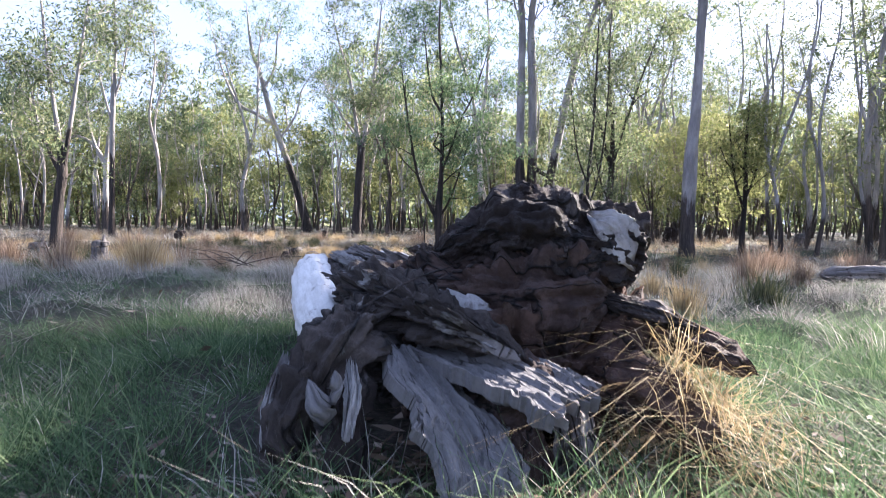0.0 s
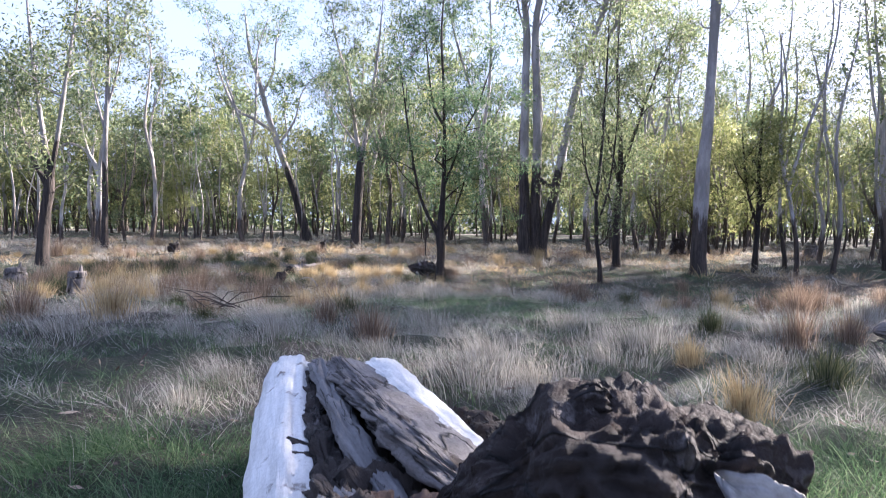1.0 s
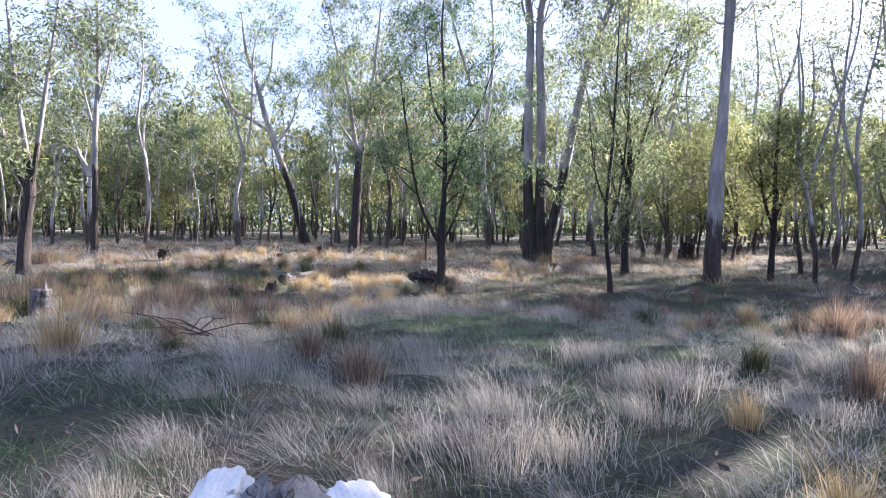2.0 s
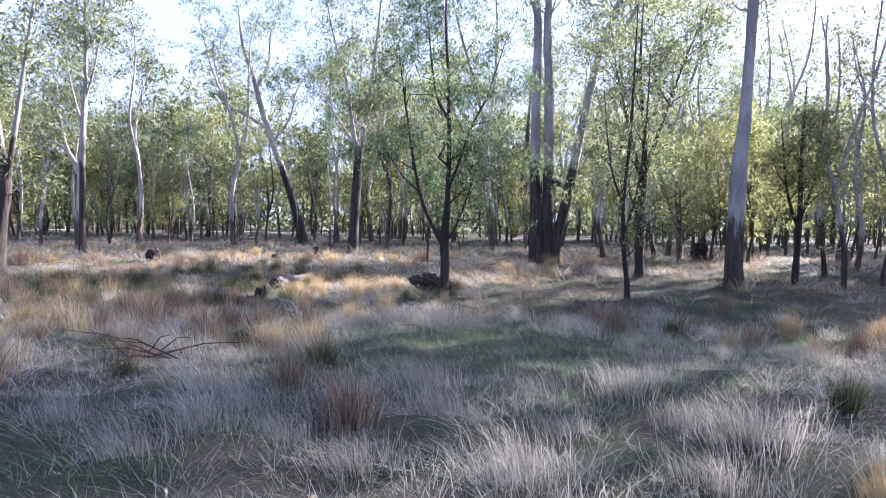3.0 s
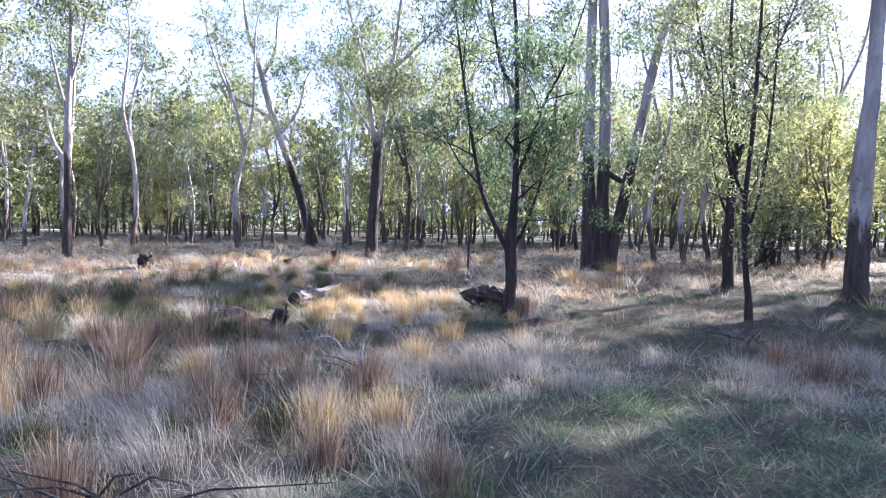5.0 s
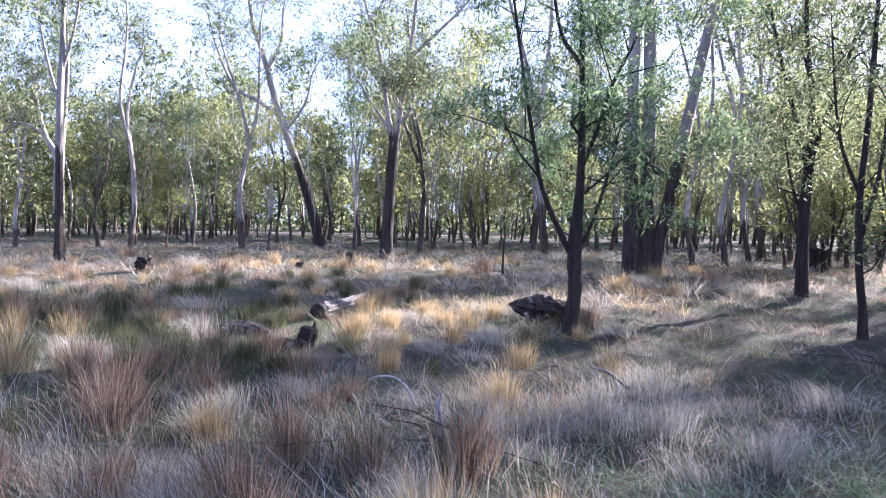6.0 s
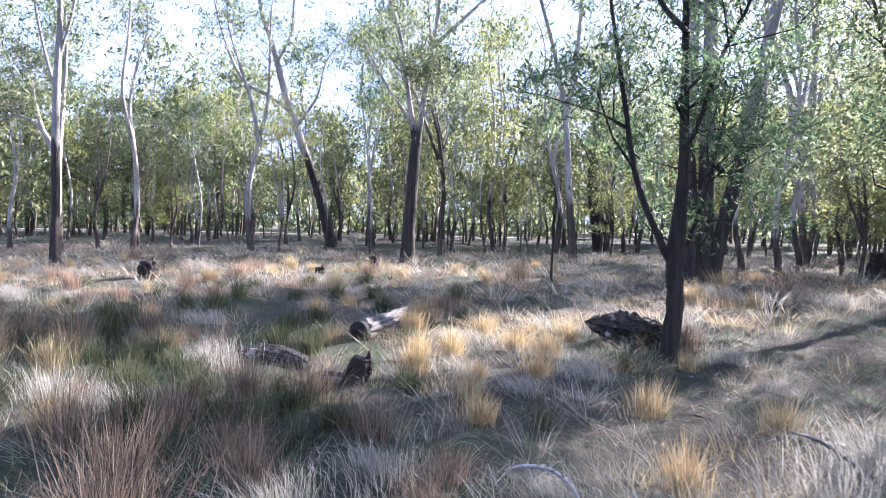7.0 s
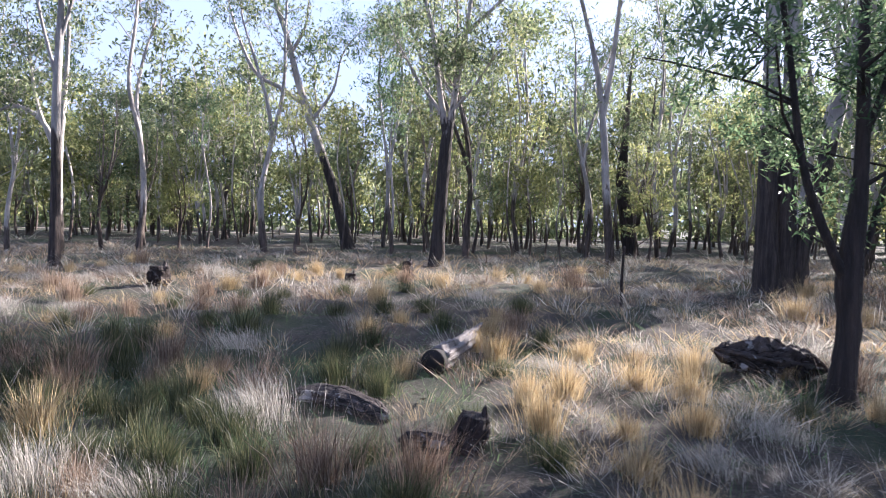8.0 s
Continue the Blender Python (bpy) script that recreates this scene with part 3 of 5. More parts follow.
# leaning open-crowned gum
named_tree("tree", -10.1, 41.0, [
    [(0.00, 0, -0.30, 0.46), (-0.17, 0, 0.56, 0.34), (-1.06, 0, 3.70, 0.26), (-2.02, 0, 6.38, 0.22), (-2.91, 0, 9.07, 0.18), (-3.47, 0, 11.20, 0.14), (-4.14, 0, 13.22, 0.12), (-4.48, 0, 16.24, 0.02)],
    [(-2.46, 0, 7.62, 0.144), (-3.81, 0, 8.51, 0.115), (-5.15, 0, 9.30, 0.101), (-6.16, 0, 11.42, 0.072), (-6.83, 0, 13.89, 0.043), (-7.39, 0, 16.13, 0.014)],
    [(-3.25, 0, 10.30, 0.101), (-2.46, 0, 11.87, 0.072), (-2.24, 0, 14.11, 0.043), (-1.57, 0, 16.13, 0.014)],
    [(-2.13, 0, 6.72, 0.086), (-1.01, 0.2, 8.51, 0.065), (-0.45, 0.2, 10.53, 0.043), (1.12, 0.2, 12.32, 0.014)],
], "leaning gum with bare forking limbs and sparse foliage", BARK_HIGH, LEAF_BLUE, 18, spread=1.6, twig=0.55, per=4, each=50, sigma=0.38, length=0.2, width=0.052, lo=0.52, count=8, sides=10)

# many-stemmed gum with a reddish dark butt
named_tree("tree", -12.6, 18.0, [
    [(0, 0, -0.3, 0.245), (0, 0, 0.5, 0.18), (0.1, 0, 1.6, 0.158), (0.25, 0, 2.6, 0.144), (0.1, 0, 4.0, 0.072), (-0.2, 0, 6.4, 0.0504), (-0.4, 0, 9.2, 0.0108)],
    [(0.25, 0, 2.4, 0.0864), (0.6, 0, 4.4, 0.0648), (0.9, 0.1, 6.6, 0.0432), (1.3, 0.1, 9.0, 0.0108)],
    [(0.15, 0, 2.5, 0.072), (-0.5, 0.1, 3.8, 0.0504), (-1.0, 0.2, 6.0, 0.0108)],
], "many-stemmed gum with a dark butt and pale upper limbs", BARK_GUM, LEAF_OLIVE, 19, spread=1.4, twig=0.45, per=4, each=46, sigma=0.3, length=0.16, width=0.046, lo=0.45, count=9, sides=10)

# straight pale gum, dark below
named_tree("tree", -16.1, 26.9, [
    [(0, 0, -0.3, 0.234), (0, 0, 0.4, 0.156), (0.05, 0, 2.4, 0.133), (0.1, 0, 5.0, 0.109), (0.3, 0, 8.5, 0.078), (0.3, 0, 12.5, 0.0156)],
    [(0.2, 0, 6.4, 0.0546), (0.7, 0.1, 8.4, 0.039), (1.1, 0.1, 11.0, 0.0117)],
    [(0.1, 0, 5.4, 0.0546), (-0.5, 0.1, 7.6, 0.039), (-0.8, 0.1, 10.0, 0.0117)],
], "slim straight gum, dark below and pale above", BARK_GUM, LEAF_OLIVE, 20, spread=1.5, twig=0.5, per=4, each=48, sigma=0.34, length=0.19, width=0.055, lo=0.5, count=8, sides=9)

# pale tree with crooked bare limbs
named_tree("tree", -18.6, 30.5, [
    [(0, 0, -0.3, 0.256), (0.05, 0, 1.2, 0.176), (0.1, 0, 3.6, 0.144), (0.3, 0, 5.5, 0.096), (0.5, 0, 8.0, 0.056), (0.4, 0, 11.0, 0.016)],
    [(0.15, 0, 3.8, 0.096), (-0.6, 0, 4.9, 0.08), (-1.5, 0, 5.3, 0.064), (-2.4, 0, 4.9, 0.024)],
    [(0.12, 0, 3.4, 0.08), (-0.7, 0, 5.6, 0.064), (-1.0, 0, 8.4, 0.016)],
], "crooked pale gum with bare curving limbs", BARK_PALE, LEAF_OLIVE, 21, spread=1.5, twig=0.5, per=4, each=44, sigma=0.34, length=0.19, width=0.055, lo=0.55, count=8, sides=9)

# dark leaning trunk far off
named_tree("tree", 5.7, 43.5, [
    [(0, 0, -0.3, 0.55), (0, 0, 0.4, 0.46), (-0.25, 0, 2.0, 0.4), (-0.6, 0, 4.2, 0.34), (-0.5, 0, 6.5, 0.2), (-0.4, 0, 9.0, 0.12), (-0.2, 0, 12.0, 0.02)],
    [(0.35, 0, 1.6, 0.14), (0.7, 0, 4.4, 0.12), (1.0, 0, 7.5, 0.08), (1.2, 0, 11.0, 0.02)],
], "old box tree with a thick dark leaning trunk", BARK_DARK, LEAF_OLIVE, 22, spread=1.8, twig=0.6, per=4, each=46, sigma=0.38, length=0.22, width=0.066, lo=0.5, count=9, sides=9)


# ---- the wood ----
WOOD_KINDS = [
    ("slender gum with a pale stem and thin olive crown", BARK_PALE, LEAF_OLIVE, dict(height=13, radius=0.11, forks=2, fork_at=0.3, lean=0.03), dict(spread=1.3, count=10, lo=0.3)),
    ("young gum with several upright pale stems", BARK_WOOD, LEAF_YELLOW, dict(height=11, radius=0.12, forks=3, fork_at=0.18, lean=0.05), dict(spread=1.2, count=8, lo=0.35)),
    ("dark-stemmed box tree with a leafy crown", BARK_BROWN, LEAF_OLIVE, dict(height=10.5, radius=0.13, forks=3, fork_at=0.28, lean=0.06), dict(spread=1.6, count=9, lo=0.12)),
    ("thin pole of a gum with a high narrow crown", BARK_WOOD, LEAF_BLUE, dict(height=14, radius=0.1, forks=1, fork_at=0.5, lean=0.02), dict(spread=1.2, count=16, lo=0.45)),
    ("bushy yellow-green box tree leafy to head height", BARK_BROWN, LEAF_YELLOW, dict(height=8, radius=0.1, forks=3, fork_at=0.2, lean=0.04), dict(spread=1.4, count=10, lo=0.15)),
    ("tall gum with forked grey stems", BARK_WOOD, LEAF_OLIVE, dict(height=15, radius=0.16, forks=2, fork_at=0.35, lean=0.05), dict(spread=1.8, count=11, lo=0.35)),
    ("thin bare gum pole with a small tuft of leaves", BARK_WOOD, LEAF_YELLOW, dict(height=9, radius=0.055, forks=1, fork_at=0.5, lean=0.05), dict(spread=0.7, count=7, lo=0.55)),
    ("spindly sapling with a wisp of leaves on top", BARK_WOOD, LEAF_YELLOW, dict(height=7, radius=0.07, forks=1, fork_at=0.4, lean=0.05), dict(spread=0.8, count=10, lo=0.35)),
    ("tall bare-stemmed gum with its crown far above the ground", BARK_WOOD, LEAF_OLIVE, dict(height=15.5, radius=0.12, forks=2, fork_at=0.55, lean=0.02), dict(spread=1.6, count=10, lo=0.66)),
]


def scatter(rng, n, x0, x1, y0, y1, gap, taken):
    out, tries = [], 0
    while len(out) < n and tries < n * 40:
        tries += 1
        p = (rng.uniform(x0, x1), rng.uniform(y0, y1))
        if all((p[0] - q[0]) ** 2 + (p[1] - q[1]) ** 2 > gap * gap for q in taken):
            out.append(p)
            taken.append(p)
    return out


def build_wood():
    rng = np.random.RandomState(5)
    taken = [(-0.34, 16.6), (3.4, 24.5), (7.84, 18.64), (5.76, 20.36), (-5, 31), (-10.1, 41), (-12.6, 18), (-16.1, 26.9), (-18.6, 30.5), (5.7, 43.5), (10.05, 19.4), (4.0, 16.0)]
    spots = scatter(rng, 92, -44, 30, 33, 46, 1.5, taken)
    spots += scatter(rng, 14, -44, -20, 14, 33, 3.0, taken)
    right = scatter(rng, 85, 10, 52, 8, 46, 2.1, taken) + scatter(rng, 16, 12, 44, -24, 8, 3.6, taken)
    for x, y in right:
        across = 0.8 * y - 0.6 * x                 # strips that lie along the sun's way
        if y < 24 and x < 0.84 * y + 2.5:
            continue
        if (across > 16.4 and x > 12) or 1.6 < across < 12.8 or across < -3.5:
            spots.append((x, y))
    spots += scatter(rng, 10, -30, 14, -28, -9, 4.0, taken)
    tall = [(13.5, 13.9), (18.0, 18.5), (9.6, 11.2), (15.0, 15.2), (17.0, 17.4), (15.5, 20.2), (17.6, 22.9), (16.4, 22.2), (19.2, 24.8), (19.0, 21.2), (12.5, 1.0), (16.5, 2.5), (16.0, 17.8), (22.0, 24.4), (20.5, 22.6),
            (24.0, 27.3), (22.5, 30.0), (24.0, 31.2), (25.5, 31.6), (20.5, 25.2), (26.5, 29.5), (17.5, 20.8), (14.5, 18.8), (16.6, 21.5), (18.0, 24.4),
            (8.0, 28.6), (9.8, 30.4), (7.0, 29.2), (11.2, 32.4), (12.4, 31.9)]
    spots += tall                                  # the trees that shade the walk
    spots = [(x, y) for x, y in spots if not (x > 4 and y < 40 and 12.9 < 0.8 * y - 0.6 * x < 16.2)]   # the gap by which the low sun comes in
    poles = [p for p in scatter(rng, 58, 14, 46, 28, 46, 1.2, taken) if not (12.9 < 0.8 * p[1] - 0.6 * p[0] < 16.2 and p[1] < 40)]
    spots += poles                                 # thin growth that closes the shaded side
    low = [(11.6, 28.2), (13.2, 29.6), (14.8, 30.9), (16.4, 32.3), (12.8, 27.4), (9.6, 27.0), (18.0, 33.4), (10.6, 29.3)]
    spots += low
    first = {}
    for x, y in spots:
        k = int(rng.choice(len(WOOD_KINDS), p=[0.15, 0.13, 0.13, 0.12, 0.1, 0.09, 0.17, 0.07, 0.04]))
        form = int(rng.randint(2))
        s, turn = 0.6 + 0.68 * rng.uniform() ** 1.6, rng.uniform(0, 360)
        if (x, y) in tall:
            k, s = int(rng.choice([0, 0, 5])), rng.uniform(0.95, 1.2)
            if 3.4 < 0.8 * y - 0.6 * x < 8.4 and x < 20:
                k = 8                              # high crowns: light passes beneath them
        if x > 13 and 4.0 < 0.8 * y - 0.6 * x < 12.8 and (x, y) not in tall:
            k = int(rng.choice([1, 2, 4, 5]))      # the leafier trees on the sunward side
        if (x, y) in low:
            k, s = 4, rng.uniform(0.66, 0.86)
        if (x, y) in poles:
            k = int(rng.choice([3, 6, 6, 7]))
        label, bark, leaf, shape, how = WOOD_KINDS[k]
        m = pose(x, y, gz(x, y), 0, 0, turn)
        if (k, form) not in first:
            r = np.random.RandomState(100 + 10 * k + form)
            ob = make_tree("tree", r, wild_stems(r, **shape), (x, y, gz(x, y)), label, bark, leaf, twig=0.42, per=3, each=30, sigma=0.26, length=0.2, width=0.064, sides=5, fine=False, group="trees of the wood", **how)
            first[k, form] = ob
        else:
            ob = copy_thing(first[k, form], m)
        ob.matrix_basis = m @ Matrix.Diagonal((s, s, s, 1))


build_wood()


def build_far_woods():
    """The deep wood, too far off and too dense to tell tree from tree."""
    rng = np.random.RandomState(9)
    pieces, leaves = {BARK_WOOD: [], BARK_PALE: [], BARK_BROWN: []}, {LEAF_OLIVE: [], LEAF_YELLOW: []}
    forms = []
    for k, (_, bark, leaf, shape, how) in enumerate(WOOD_KINDS):
        r = np.random.RandomState(300 + k)
        stems = [curve_through(c, 9) for c in wild_stems(r, **shape)]
        limbs, anchors = grow(r, [(c[:, :3], c[:, 3]) for c in stems], how["spread"], 0.5, 4, 0.4, how["lo"], how["count"], 0.7, False)
        wood = gather([tube(p, q, 4, 0, 0.0, False) for p, q in limbs if q[0] > 0.012])
        forms.append((bark, leaf if leaf in leaves else LEAF_OLIVE, wood, leaves_at(r, anchors, 8, 0.36, 0.4, 0.15, simple=True)))
    for n in range(480):
        x, y = rng.uniform(-70, 72), rng.uniform(46.5, 71)
        if n > 400:
            x, y = rng.uniform(-120, 120), rng.uniform(79, 112)
        bark, leaf, wood, crown = forms[rng.choice(len(forms))]
        c, s = np.cos(rng.uniform(0, 6.28)), rng.uniform(0.72, 1.12)
        turn = np.array([[c, np.sqrt(1 - c * c), 0], [-np.sqrt(1 - c * c), c, 0], [0, 0, 1]]) * s
        at = np.array([x, y, gz(x, y)])
        pieces[bark].append((wood[0] @ turn + at, wood[1], wood[2]))
        leaves[leaf].append((crown[0] @ turn + at, np.zeros((0, 4), int), crown[2]))
    low = np.stack([rng.uniform(-120, 120, 3600), rng.uniform(78, 112, 3600), rng.uniform(0.4, 9.5, 3600)], -1)
    leaves[LEAF_OLIVE].append([w if w is not None else np.zeros((0, 4), int) for w in leaves_at(rng, low, 18, 0.9, 0.9, 0.42, simple=True)])
    root = thing("far_woods", (0, 0, 0), "deep wood of slender gums in the distance", "wood", "", "stuff")
    for bark, found in pieces.items():
        part("trunks", mesh_of("far_trunks", *gather(found), bark, True), root)
    for leaf, found in leaves.items():
        part("crowns", mesh_of("far_leaves", *gather(found), leaf), root)


build_far_woods()


# ---- the fallen stump ----
def gnarl(ctrl, rings=70, sides=48, amp=0.15, ridge=0.12, seed=0, scale=9.0, roll=0.0, split=0.0, taper_ends=(0.15, 0.15), flat=1.0, flake=0.0, fibre=0.03, jag=0.0, rugged=0.0):
    """A gnarled length of wood. ctrl: (x, y, z, half-width, half-height); ridges and splits run along it, and its ends
    stand ragged by jag. Gives vertices, faces and the run of the grain at each vertex."""
    c = curve_through(ctrl, rings)
    pts = c[:, :3]
    tan = np.gradient(pts, axis=0)
    tan /= np.linalg.norm(tan, axis=1)[:, None]
    along = np.concatenate([[0], np.cumsum(np.linalg.norm(np.diff(pts, axis=0), axis=1))])
    girth = float(np.mean(c[:, 3:5]))
    side = np.cross(tan, np.array([0, 0, 1.0]))
    side /= np.linalg.norm(side, axis=1)[:, None] + 1e-9
    up = np.cross(side, tan)
    ca, sa = math.cos(roll), math.sin(roll)
    side, up = side * ca + up * sa, up * ca - side * sa
    angle = 2 * np.pi * np.arange(sides) / sides
    ends = [[jag * (noise.noise(Vector((math.cos(a) * 5, math.sin(a) * 5, seed + 9 * e))) + 0.6 * noise.noise(Vector((math.cos(a) * 17, math.sin(a) * 17, seed + 9 * e)))) for a in angle] for e in (0, 1)]
    verts, grain = [], []
    for i in range(rings):
        u = i / (rings - 1)
        end = min(1.0, (u / taper_ends[0]) ** 0.5 if u < taper_ends[0] else 1.0, ((1 - u) / taper_ends[1]) ** 0.5 if 1 - u < taper_ends[1] else 1.0)
        end = max(end, 0.05)
        near0, near1 = max(0.0, 1 - u / 0.18), max(0.0, 1 - (1 - u) / 0.18)
        for j, a in enumerate(angle):
            ra, rb = math.cos(a), math.sin(a)
            cs, sn = math.copysign(abs(ra) ** flat, ra), math.copysign(abs(rb) ** flat, rb)
            d = side[i] * cs * c[i, 3] + up[i] * sn * c[i, 4]
            p = Vector(pts[i] + d)
            lump = noise.fractal(p * scale * 0.5 + Vector((seed, 0, 0)), 1.0, 2.0, 4)
            fine = noise.fractal(Vector((ra * 4.5, rb * 4.5, along[i] * 9.0 + seed)) + p * 3.0, 0.7, 2.2, 5)
            run = noise.noise(Vector((ra * 3.1, rb * 3.1, u * 1.3 + seed)))
            run2 = abs(noise.noise(Vector((ra * 7, rb * 7, u * 2.2 + seed * 2))))
            thread = noise.noise(Vector((ra * 16, rb * 16, along[i] * 3.0 + seed * 3)) + p * 1.5)
            k = 1 + amp * lump + amp * 0.55 * fine + ridge * run - ridge * 0.9 * (0.3 - min(run2, 0.3)) - split * max(0, noise.noise(p * scale * 0.9 + Vector((7, seed, 3)))) + fibre * thread
            if rugged:                                 # broken lumps and hollows
                k += rugged * (noise.ridged_multi_fractal(p * 8.0 + Vector((seed, 2, 0)), 0.85, 2.1, 5, 1.0, 2.0) - 1.1)
            if flake:                                  # stepped flakes of bark
                k += flake * math.floor(3.5 * noise.fractal(Vector((ra * 2.6, rb * 2.6, along[i] * 2.5 + seed)) + p * 1.2, 1.0, 2.0, 3)) / 3.5
            verts.append(pts[i] + d * max(k, 0.3) * end + tan[i] * (ends[1][j] * near1 - ends[0][j] * near0))
            grain.append((ra * girth, rb * girth, along[i] * 0.09 + seed))
    v = np.array(verts)
    i, j = np.meshgrid(np.arange(rings - 1), np.arange(sides), indexing="ij")
    k = (j + 1) % sides
    q = np.stack([i * sides + j, i * sides + k, (i + 1) * sides + k, (i + 1) * sides + j], -1).reshape(-1, 4)
    t0 = np.array([[s, 0 * s + len(v), (s + 1) % sides] for s in range(sides)])
    o = (rings - 1) * sides
    t1 = np.array([[o + s, o + (s + 1) % sides, len(v) + 1] for s in range(sides)])
    v = np.vstack([v, pts[0], pts[-1]])
    return v, q, np.vstack([t0, t1]), np.array(grain + [(0, 0, seed), (0, 0, seed + 1)])


def grained(me):
    """Gives a plain stick its grain, along whichever way it lies."""
    co = np.zeros(len(me.vertices) * 3, np.float32)
    me.vertices.foreach_get("co", co)
    me.attributes.new("grain", "FLOAT_VECTOR", "POINT").data.foreach_set("vector", co * np.float32(0.4))
    return me


def gnarled_part(name, ctrl, mat, parent, label="", **how):
    v, q, t, grain = gnarl(ctrl, **how)
    me = mesh_of(name, v - np.array(parent.matrix_basis.translation), q, t, mat, True)
    me.attributes.new("grain", "FLOAT_VECTOR", "POINT").data.foreach_set("vector", grain.astype(np.float32).ravel())
    return part(name, me, parent, label)


def slab(name, ctrl, thick, mat, parent, label="", roll=0.0, seed=0, jag=0.04, step=0.012):
    """A split slab of wood: broken edges and ends, and layers that step along the grain. ctrl: (x, y, z, half-width)."""
    n, m = 80, 46
    c = curve_through(ctrl, n)
    pts = c[:, :3]
    tan = np.gradient(pts, axis=0)
    tan /= np.linalg.norm(tan, axis=1)[:, None]
    side = np.cross(tan, np.array([0, 0, 1.0]))
    side /= np.linalg.norm(side, axis=1)[:, None]
    up = np.cross(side, tan)
    side, up = side * math.cos(roll) + up * math.sin(roll), up * math.cos(roll) - side * math.sin(roll)
    along = np.concatenate([[0], np.cumsum(np.linalg.norm(np.diff(pts, axis=0), axis=1))])
    top, under, grain = [], [], []
    for i in range(n):
        u = i / (n - 1)
        wide = [c[i, 3] * (1 + 0.22 * noise.fractal(Vector((u * 7, seed + 3 * e, 0)), 0.8, 2.1, 4)) for e in (0, 1)]
        for j in range(m):
            f = 2 * j / (m - 1) - 1
            w = f * (wide[0] if f < 0 else wide[1])
            ragged = jag * noise.fractal(Vector((f * 4.5, seed, u > 0.5)), 0.6, 2.3, 4) * max(0, abs(2 * u - 1) - 0.6) / 0.4
            lay = step * math.floor(3.2 * noise.fractal(Vector((f * 2.4, along[i] * 3.5, seed)), 1.0, 2.0, 3)) / 1.6
            fine = 0.0035 * noise.fractal(Vector((f * 11, along[i] * 7, seed + 5)), 0.7, 2.2, 4)
            p = pts[i] + side[i] * w + tan[i] * ragged
            top.append(p + up[i] * (lay + fine))
            under.append(p - up[i] * (thick * (0.75 + 0.4 * noise.noise(Vector((f * 3, u * 5, seed))))))
            grain.append((w, 0.02 * seed, along[i] * 0.09 + seed))
    i, j = np.meshgrid(np.arange(n - 1), np.arange(m - 1), indexing="ij")
    q = np.stack([i * m + j, i * m + j + 1, (i + 1) * m + j + 1, (i + 1) * m + j], -1).reshape(-1, 4)
    rim = [k for k in range(m)] + [k * m + m - 1 for k in range(1, n)] + [(n - 1) * m + k for k in range(m - 2, -1, -1)] + [k * m for k in range(n - 2, 0, -1)]
    rim = np.array(rim)
    wall = np.stack([rim, rim + n * m, np.roll(rim, -1) + n * m, np.roll(rim, -1)], -1)
    v = np.array(top + under) - np.array(parent.matrix_basis.translation)
    me = mesh_of(name, v, np.vstack([q, q[:, ::-1] + n * m, wall]), None, mat, False)
    me.attributes.new("grain", "FLOAT_VECTOR", "POINT").data.foreach_set("vector", np.array(grain + grain, np.float32).ravel())
    return part(name, me, parent, label)


